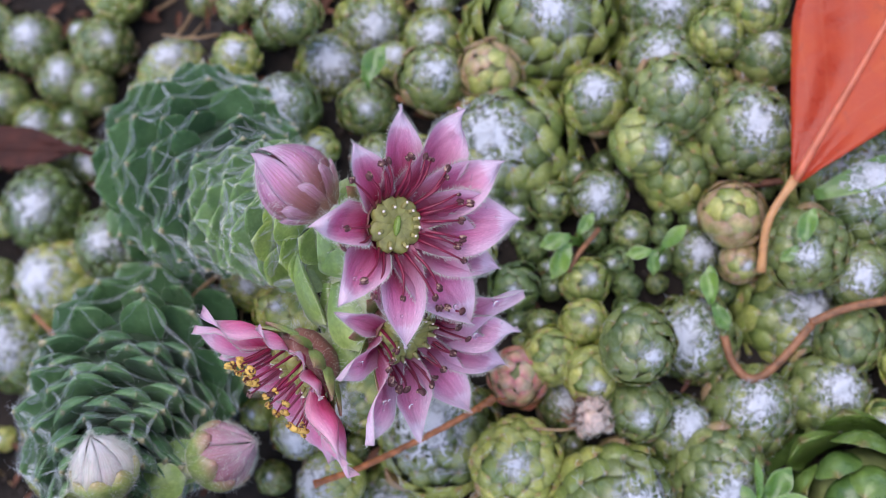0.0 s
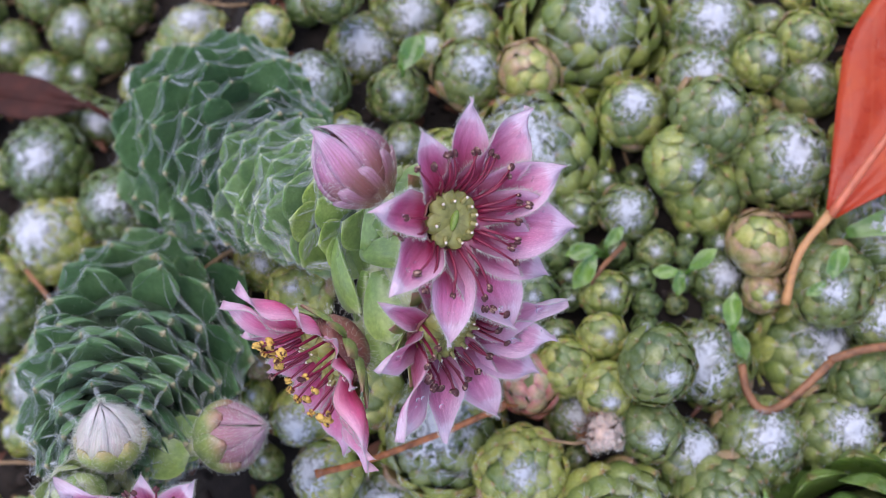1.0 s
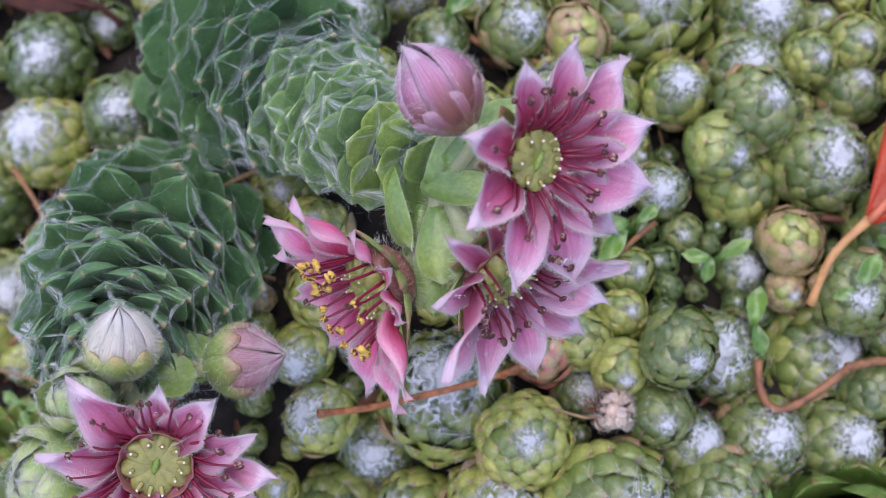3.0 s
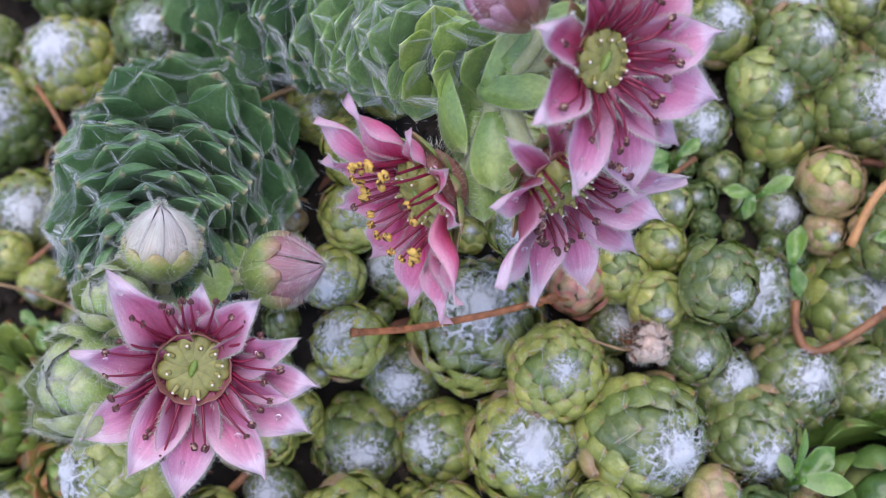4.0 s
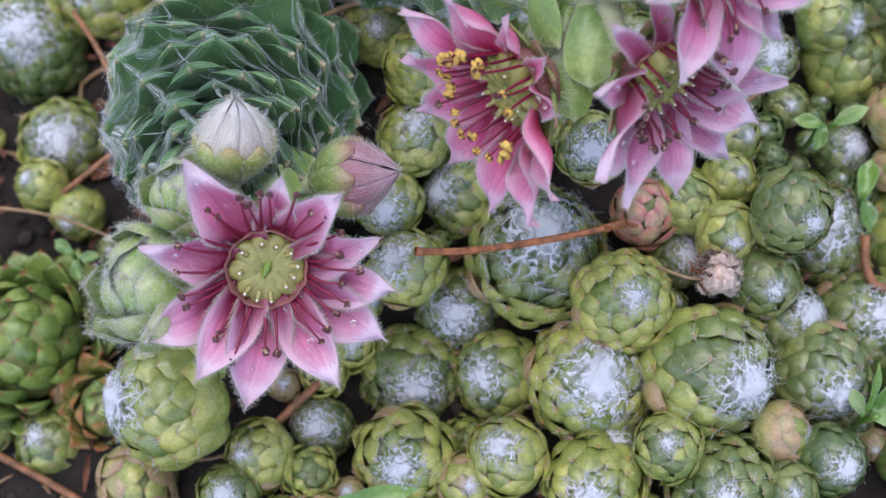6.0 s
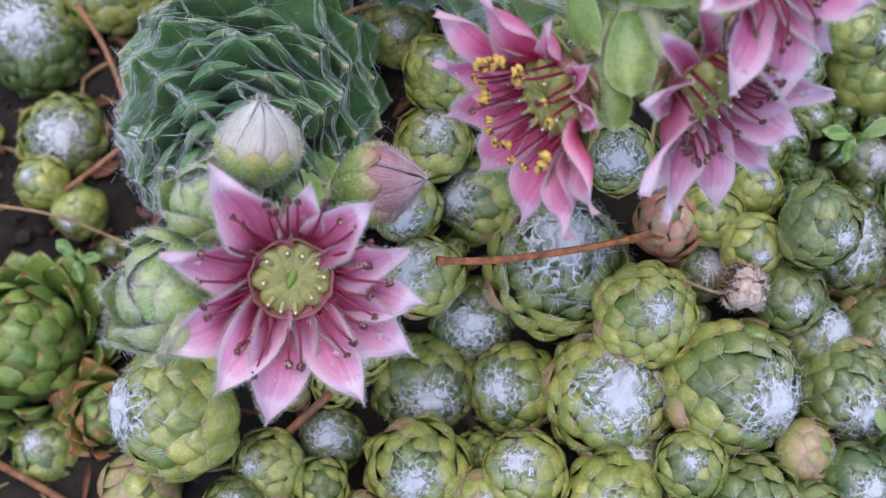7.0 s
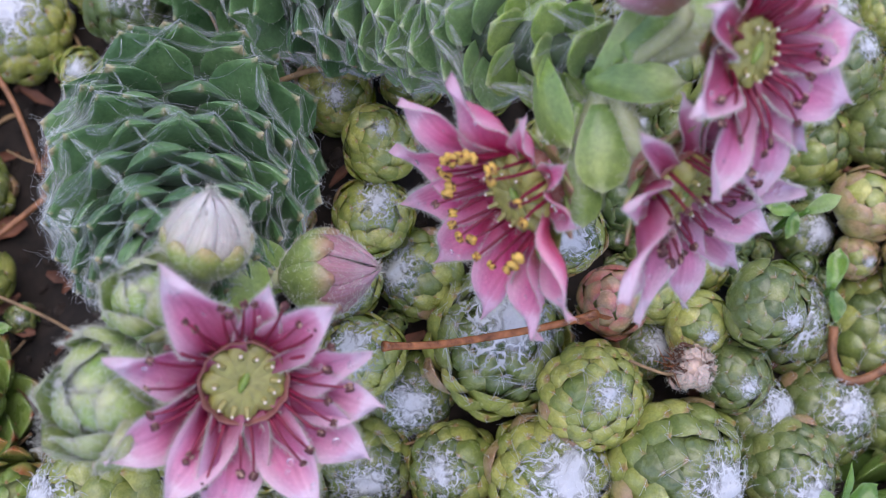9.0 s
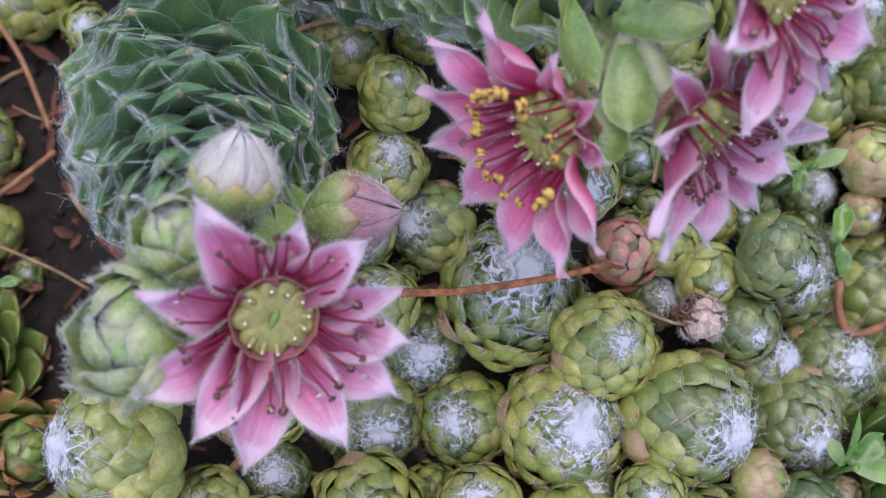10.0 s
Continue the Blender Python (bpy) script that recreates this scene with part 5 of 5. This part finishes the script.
# ---- fallen leaves, runners and seedlings ----
def autumn_leaf(foot, neck, way, up, length, width, label, mat=AUTUMN, rib=MIDRIB, stalk_mat=PETIOLE, seed=3):
    """A broad fallen leaf with a folded blade, midrib and curved leaf stalk."""
    a = vec(*neck)
    turn = basis(Vector(up), Vector(way))
    ob = thing("fallen_leaf", a, label, "leaf", "", turn)
    nv, nu = 26, 14
    verts, uvs, faces = [], [], []
    for side in (1, -1):
        for j in range(nv + 1):
            v = j / nv
            w = math.sin(math.pi * v**0.80) ** 0.78 * (1 - 0.15 * v) * width / 2
            w = max(w * min(1.0, 0.45 + 1.9 * v), 0.6 * (1 - v))
            for i in range(nu + 1):
                u = 2 * i / nu - 1
                z = 0.10 * abs(u) * w * 2 * (0.6 + 0.4 * v) - 1.6 * math.sin(math.pi * v) + 0.7 * noise.noise(Vector((u * 2.3, v * 5, seed))) + 0.2 * noise.noise(Vector((u * 7, v * 16, seed))) + 2.0 * v * v
                z += 0.10 * math.sin(v * 31 + abs(u) * 6) * abs(u) * 0.5
                verts.append((u * w * MM, v * length * MM, (z + side * 0.13) * MM))
                uvs.append((u, v))
    row, m = nu + 1, (nu + 1) * (nv + 1)
    for j in range(nv):
        for i in range(nu):
            k = j * row + i
            faces.append((k, k + 1, k + row + 1, k + row))
            faces.append((m + k, m + k + row, m + k + row + 1, m + k + 1))
    rim = [i for i in range(row)] + [j * row + nu for j in range(1, nv + 1)] + [nv * row + i for i in range(nu - 1, -1, -1)] + [j * row for j in range(nv - 1, 0, -1)]
    for p, q in zip(rim, rim[1:] + rim[:1]):
        faces.append((q, p, m + p, m + q))
    part("blade", make_mesh("leaf_blade", verts, faces, mat, uvs), ob)
    mid = [Vector(verts[j * row + nu // 2]) + Vector((0, 0, 0.05 * MM)) for j in range(nv + 1)]
    part("midrib", tube("midrib", mid, [(0.52 - 0.40 * j / nv) * MM for j in range(nv + 1)], rib, 8), ob, None, "paler raised midrib")
    inv = ob.matrix_basis.inverted()
    bend = (vec(*foot) + a) / 2 + vec(-1.0, 0.4, 1.2)
    part("leaf_stalk", tube("leaf_stalk", [inv @ p for p in curve_points([a + vec(0, 0.3, 0), bend, vec(*foot)], 12)], [0.62 * MM, 0.58 * MM] + [0.48 * MM] * 8 + [0.54 * MM, 0.6 * MM], stalk_mat, 10), ob, None, "yellowish curved leaf stalk")
    return ob


autumn_leaf((35.3, 6.6, -7.2), (39.7, 16.1, -3.8), (0.54, 0.84, 0.08), (-0.10, -0.12, 1), 58, 21.5, "glossy orange-red fallen leaf lying across the rosettes")

DARK_LEAF = plain("leaf_dark_red", (0.055, 0.012, 0.006), 0.8, 0.5, 250, 0.0, 0.5)
autumn_leaf((-58, 33, -26), (-61, 34, -24), (-1, 0.10, 0.05), (0.1, 0.0, 1), 26, 7, "dark red-brown fallen leaf lying on the soil", DARK_LEAF, DARK_LEAF, DARK_LEAF, 9)


def runner(points, radius, label, mat=STOLON, name="runner", category="stolon", knots=True, seed=5):
    rng = random.Random(seed)
    pts = curve_points([vec(*p) for p in points], 26)
    o = pts[0]
    ob = thing(name, o, label, category)
    radii = [radius * MM * (1 + 0.10 * noise.noise(Vector((k * 0.7, seed, 0))) + (0.35 if knots and k in (0, 24, 25) else 0)) for k in range(26)]
    part("stem", tube(name + "_stem", [p - o for p in pts], radii, mat, 9), ob)
    if knots:
        for k in (22, 23, 25):
            d = Vector((rng.gauss(0, 1), rng.gauss(0, 1), 1)).normalized()
            part("bud_scale", BRACT_DRY, ob, Matrix.Translation(pts[k] - o) @ basis(d, (pts[k] - pts[k - 1]).normalized() + d * 0.3).to_4x4() @ Matrix.Diagonal((1.2 * MM, 1.5 * MM, 1.2 * MM, 1)))
    return ob


BRACT_DRY = blade("dry_scale", STOLON, 0.6, 0.10, 0.9, 0.7, 0.2, 0.2, 5, 4)
runner([(-13.8, -17.3, 4.2), (-9, -15.4, 2.2), (-4, -12.8, 0.2), (1, -10.2, -0.9), (5.4, -7.6, -1.6)], 0.37, "russet runner stalk ending at a young red rosette")
runner([(9.5, -11.0, -2.6), (11.5, -11.2, -2.9), (13.5, -11.2, -3.2), (15.0, -10.4, -4.0)], 0.16, "thin dry tan thread of an old runner", STRAW, "dry_runner", "stolon", False, 6)

FLAKE = blade("papery_flake", PAPERY, 0.55, 0.05, 0.9, 0.6, 0.35, 0.35, 6, 4, 0.9)
FLAKE_DARK = blade("brown_flake", DRYLEAF, 0.5, 0.05, 0.9, 0.6, 0.35, 0.4, 6, 4, 1.2)


def withered(x, y, z, size, label, seed):
    """A dead rosette: small shrunken scales under pale down, with torn brown fibres at the side of its runner."""
    rng = random.Random(seed)
    ob = thing("withered_rosette", vec(x, y, z), label, "dead rosette", "withered rosettes")
    part("heart", ball("dead_heart", PAPERY, cuts=2), ob, Matrix.Diagonal((size * 0.72 * MM, size * 0.72 * MM, size * 0.66 * MM, 1)))
    roots = []
    for k in range(64):
        d = Vector((rng.gauss(0, 1), rng.gauss(0, 1), rng.gauss(0.4, 0.8))).normalized()
        y_ = Vector((0, 0, 1)) - d * d.z + Vector((rng.gauss(0, 0.4), rng.gauss(0, 0.4), rng.gauss(0, 0.4)))
        s = size * rng.uniform(0.40, 0.62) * MM
        brown = d.x < -0.55 or rng.random() < 0.06
        part("dry_leaf", FLAKE_DARK if brown else FLAKE, ob, Matrix.Translation(d * size * rng.uniform(0.66, 0.80) * MM) @ basis(d, y_).to_4x4() @ pose(0, 0, 0, rng.uniform(4, 26)) @ Matrix.Diagonal((s * 1.3, s, s, 1)) @ Matrix.Translation((0, -0.5, 0)))
        for _ in range(12):
            e = (d + Vector((rng.gauss(0, 0.2), rng.gauss(0, 0.2), rng.gauss(0, 0.2)))).normalized()
            roots.append((e * size * 0.84 * MM, e + Vector((rng.gauss(0, 0.8), rng.gauss(0, 0.8), 0))))
    part("down", hairs("dead_down", roots, 0.55 * MM, 0.016 * MM, seed), ob, None, "pale withered down")
    fibres = []
    for k in range(26):
        d = Vector((-1, rng.gauss(0.1, 0.45), rng.gauss(0.2, 0.4))).normalized()
        fibres.append((d * size * 0.7 * MM, d + Vector((0, rng.gauss(0, 0.5), rng.gauss(0, 0.4)))))
    part("fibres", hairs("torn_fibres", fibres, 1.5 * MM, 0.07 * MM, seed + 1, STOLON, 0.6), ob, None, "torn russet fibres")
    return ob


withered(16.0, -9.8, -4.4, 2.8, "shrivelled pinkish-white downy dead rosette with torn russet fibres", 8)

SPROUT = blade("seedling_leaf", LEAF["sprout"], 0.58, 0.06, 0.5, 0.30, 0.24, 0.30, 10, 6, 1.4, widest=0.62)
SPROUT_NARROW = blade("seedling_blade", LEAF["sprout"], 0.34, 0.05, 0.6, 0.35, 0.10, 0.2, 8, 6, 0.2, widest=0.6)


def seedling(root, leaves, label, seed=1):
    """A weed seedling: a thin stalk with leaves given by tip, width and facing."""
    ob = thing("weed_seedling", vec(*root), label, "weed", "weed seedlings")
    for tip, wide, from_, face in leaves:
        a = vec(*from_) - vec(*root)
        b = vec(*tip) - vec(*root)
        k = (b - a).length
        part("stalk", tube("seedling_stalk", curve_points([Vector((0, 0, -0.002)), a * 0.5 + Vector((0, 0, -0.0004)), a + (b - a) * 0.1], 8), 0.28 * MM, LEAF["sprout"], 6), ob)
        me = SPROUT if wide > 0.5 else SPROUT_NARROW
        part("leaf", me, ob, Matrix.Translation(a) @ basis(Vector(face), b - a).to_4x4() @ Matrix.Diagonal((k * wide / (0.66 if wide > 0.5 else 0.34), k, k, 1)))
    return ob


seedling((23, 8.5, -9), [((27.0, 11.0, -1.8), 0.46, (24.6, 9.4, -4.4), (-0.3, -0.3, 1)), ((20.6, 8.6, -3.2), 0.58, (23.4, 9.0, -4.6), (0.1, -0.2, 1)), ((23.4, 6.4, -3.6), 0.58, (23.6, 9.2, -4.6), (0.0, -0.3, 1))], "bright green weed seedling with rounded leaves")
seedling((15, 11.5, -9), [((16.9, 13.6, -3.2), 0.58, (14.9, 11.6, -4.4), (0.1, -0.3, 1)), ((10.6, 10.2, -3.4), 0.6, (14.0, 11.4, -4.6), (0.1, -0.2, 1)), ((12.0, 6.4, -3.8), 0.55, (13.8, 10.8, -4.8), (0.2, -0.3, 1))], "green weed seedling with lobed leaves")
seedling((39.5, 8.5, -11), [((41.6, 13.0, -4.6), 0.58, (39.8, 9.2, -5.6), (-0.1, -0.2, 1)), ((37.6, 7.2, -5.2), 0.58, (39.6, 9.0, -5.8), (0.1, -0.3, 1))], "soft green weed seedling beside the leaf stalk")
seedling((29.6, 2.6, -12), [((29.6, 7.6, -6.6), 0.55, (29.6, 3.2, -8.0), (-0.2, -0.1, 1)), ((31.4, 0.2, -7.6), 0.6, (29.8, 3.4, -8.2), (0.2, -0.3, 1))], "pale green weed seedling among the rosettes")
seedling((34.0, -20.0, -13), [((34.0, -14.8, -4.6), 0.22, (33.6, -19.4, -7.0), (0.6, -0.3, 0.8)), ((38.4, -20.0, -3.0), 0.46, (34.2, -19.8, -6.4), (-0.1, -0.2, 1)), ((37.4, -15.8, -6.4), 0.62, (34.0, -19.2, -8.0), (0.1, -0.2, 1)), ((31.6, -17.6, -6.4), 0.5, (33.6, -19.8, -7.4), (-0.2, -0.2, 1))], "bright green weed seedling with narrow blades")
seedling((41.0, 14.6, -12), [((54.5, 19.0, -6.4), 0.26, (41.8, 15.2, -7.6), (0.05, -0.1, 1))], "long green blade under the fallen leaf")
seedling((-11.5, 31.5, -9), [((-8.2, 36.2, -1.6), 0.66, (-10.9, 32.2, -3.2), (0.1, -0.2, 1))], "single green seedling leaf among the rosettes")
seedling((-18, -42.5, -15), [((-8.6, -38.4, -8.2), 0.24, (-17.2, -41.8, -10.6), (0.1, -0.2, 1)), ((-20.2, -44.6, -9.0), 0.3, (-17.4, -42.0, -10.6), (0.1, -0.2, 1))], "low bright green grass-like weed blade")



# ---- litter ----
def strip(points, width, label, mat, seed, name="dry_needle", category="litter"):
    return runner(points, width, label, mat, name, category, False, seed)


strip([(30.8, -0.4, -8.6), (31.6, -3.4, -9.6), (33.6, -5.2, -10.2), (36.4, -3.8, -9.6), (40.6, 0.6, -9.2)], 0.50, "curled brown dry stalk between the rosettes", DRYSTALK, 31)
strip([(40.4, 0.8, -9.4), (44.5, 2.4, -9.8), (50, 3.4, -10.6)], 0.50, "brown dry stalk between the rosettes", DRYSTALK, 32)
strip([(-9.5, 32.4, -8.4), (-5.0, 30.4, -7.6), (0.6, 30.0, -8.2)], 0.42, "reddish dry stalk between the rosettes", DRYSTALK, 41)
strip([(25.0, 20.4, -12.4), (31.5, 18.4, -12.0), (38.5, 18.6, -12.2)], 0.45, "brown dry stalk under the fallen leaf", DRYLEAF, 42)
strip([(-33.5, 17.5, -9.0), (-31.8, 12.0, -7.0), (-30.6, 8.4, -6.6)], 0.40, "dark dry stalk between two stems", DRYLEAF, 43)
strip([(17.0, 12.8, -7.4), (14.2, 8.8, -6.0), (12.6, 5.0, -7.2)], 0.32, "thin brown dry stalk arching over the mat", DRYSTALK, 33)
strip([(-68, -17.4, -22.8), (-59.3, -16.8, -21.6), (-50.4, -17.8, -21.4), (-45, -19, -22)], 0.2, "pale straw lying on the soil", STRAW, 34)
strip([(-66, 9.6, -23.6), (-60.5, 4.6, -22.6), (-54.8, -2.6, -22.6)], 0.34, "russet dry leaf stalk on the soil", DRYSTALK, 35)
strip([(-59.5, -13.2, -23.6), (-56, -9, -22.4), (-53.6, -4.8, -23)], 0.36, "russet dry leaf stalk on the soil", DRYSTALK, 36)
strip([(-31.5, 5.6, -0.8), (-27.0, 8.2, 0.8), (-21.5, 10.2, 1.4)], 0.30, "pale tan needle lying between two stems", STRAW, 37)
strip([(-25.4, -35.2, -13), (-22.8, -31.2, -12), (-20.6, -27.4, -13)], 0.45, "russet dry stalk on the soil", DRYSTALK, 38)
strip([(-60, -44.2, -26), (-47.2, -47, -22.6), (-40, -49.4, -21)], 0.45, "russet dry stalk on the soil", DRYSTALK, 39)
seedling((-55, -21, -25), [((-58.0, -19.4, -21.6), 0.6, (-55.4, -20.6, -22.4), (0, -0.1, 1)), ((-53.8, -23.4, -21.6), 0.6, (-55.0, -21.0, -22.4), (0, -0.1, 1)), ((-52.4, -20.0, -21.6), 0.6, (-54.6, -20.8, -22.4), (0, -0.1, 1))], "tiny pale green seedling on the soil")



def scatter_crumbs():
    """Soil crumbs and grit between the plants."""
    rng = random.Random(5)
    verts, faces = [], []
    base = ball("crumb_seed", CRUMB, 0.8, 0.5, 3, 1)
    co = [v.co.copy() for v in base.vertices]
    fs = [tuple(p.vertices) for p in base.polygons]
    for k in range(5200):
        x, y = rng.uniform(-100, 62), rng.uniform(-62, 72)
        z = soil_height(x, y) + 2.0 * noise.fractal(Vector((x, y, 0)) * 0.09, 0.9, 2.1, 5)
        s = 0.25 + 0.9 * rng.random() ** 3
        turn = Euler((rng.uniform(0, 6), rng.uniform(0, 6), rng.uniform(0, 6))).to_matrix()
        first = len(verts)
        sx = Vector((rng.uniform(0.6, 1.3), rng.uniform(0.6, 1.3), rng.uniform(0.5, 1.0)))
        for c in co:
            verts.append(vec(x, y, z + s * 0.3) + turn @ Vector((c.x * sx.x, c.y * sx.y, c.z * sx.z)) * s * MM)
        faces += [tuple(first + i for i in f) for f in fs]
    ob = new("soil_crumbs", make_mesh("soil_crumbs", verts, faces, CRUMB, None, False))
    tagged(ob, "loose dark soil crumbs and grit between the plants", "soil", kind="stuff")


def scatter_litter():
    """Broken dry needles and shreds of dead leaf among the plants."""
    rng = random.Random(6)
    for mat, name, n, label in ((STRAW, "straw_bits", 210, "broken tan straw bits and needles on the soil"), (DRYLEAF, "leaf_shreds", 480, "brown shreds of dead leaf on the soil")):
        verts, faces = [], []
        for k in range(n):
            x, y = rng.uniform(-95, 58 if k % 2 else -20), rng.uniform(-58, 68)
            z = soil_height(x, y) + 1.4
            g = rng.uniform(0, 6.28)
            d = Vector((math.cos(g), math.sin(g), rng.gauss(0, 0.18)))
            if name == "straw_bits":
                l = rng.uniform(3, 11)
                p = [vec(x, y, z) + d * (l * t) * MM + Vector((-d.y, d.x, 0)) * 0.12 * l * (t - t * t) * MM * 2 for t in (0, 0.33, 0.66, 1)]
                tube_into(verts, faces, p, rng.uniform(0.14, 0.34) * MM, 5)
            else:
                l, w = rng.uniform(1.5, 4.5), rng.uniform(0.5, 1.5)
                s = Vector((-d.y, d.x, rng.gauss(0, 0.4)))
                first = len(verts)
                for t in (0, 0.5, 1):
                    for q in (-1, 0, 1):
                        ww = w * math.sin(math.pi * (0.15 + 0.75 * t))
                        for th in (0.0, -0.12):
                            verts.append(vec(x, y, z) + (d * l * t + s * q * ww * 0.5 + Vector((0, 0, 0.5 * (q * q) + rng.gauss(0, 0.12) + th))) * MM)
                for j in range(2):
                    for i in range(2):
                        a = first + (j * 3 + i) * 2
                        faces.append((a, a + 2, a + 8, a + 6))
                        faces.append((a + 1, a + 7, a + 9, a + 3))
        ob = new(name, make_mesh(name, verts, faces, mat))
        tagged(ob, label, "litter", kind="stuff")


scatter_crumbs()
scatter_litter()


# ---- the mat of rosettes ----
def mat_of_rosettes():
    rng = random.Random(11)
    taken = [(r[0], r[1], r[3]) for r in MAT_ROWS] + [(-38, 28, 9), (-33, 22, 7), (-35.5, 3, 9), (-34, -4, 8)]
    for row in MAT_ROWS:
        rosette(*row, rng)
    # Smaller offsets fill the gaps, stretch by stretch: tries, bounds in x and y, size, share kept, looks.
    plain_looks = ("green", "green", "mid", "mid", "shade", "shade", "red")
    stretches = (
        (1600, 6, 40, -2, 24, 0.75, 1.0, ("deep", "deep", "shade"), (0, 1, 1, 2)),
        (700, -26, 14, -44, -4, 0.85, 1.0, plain_looks, (0, 1, 1, 2)),
        (900, -32, 8, 22, 54, 1.35, 1.0, ("shade", "shade", "mid", "deep"), (1, 2, 3)),
        (420, -86, -44, -4, 62, 1.50, 0.8, ("mid", "shade", "shade", "deep"), (1, 2, 2, 3)),
        (120, -78, -44, -54, -4, 1.0, 0.3, ("green", "green", "mid", "shade"), (0, 1, 1)),
        (1000, -10, 54, -46, 52, 1.1, 1.0, plain_looks, (0, 1, 1, 2)),
    )
    for tries, x0, x1, y0, y1, grow, share, looks, wools in stretches:
        for k in range(tries):
            x, y = rng.uniform(x0, x1), rng.uniform(y0, y1)
            r = rng.choice((3.6, 3.0, 2.4, 2.0, 1.7)) * rng.uniform(0.9, 1.1) * grow
            if all(math.hypot(x - a, y - b) > 0.86 * (r + c) for a, b, c in taken):
                taken.append((x, y, r))
                if rng.random() < share:
                    rosette(x, y, soil_height(x, y) + r * 0.9 + rng.uniform(0, 1.5), r, rng.choice(looks), rng.choice(wools), rng.choice((0, 0, 0.15)), (8 + rng.gauss(0, 10), 5 + rng.gauss(0, 10)), rng, True)


mat_of_rosettes()
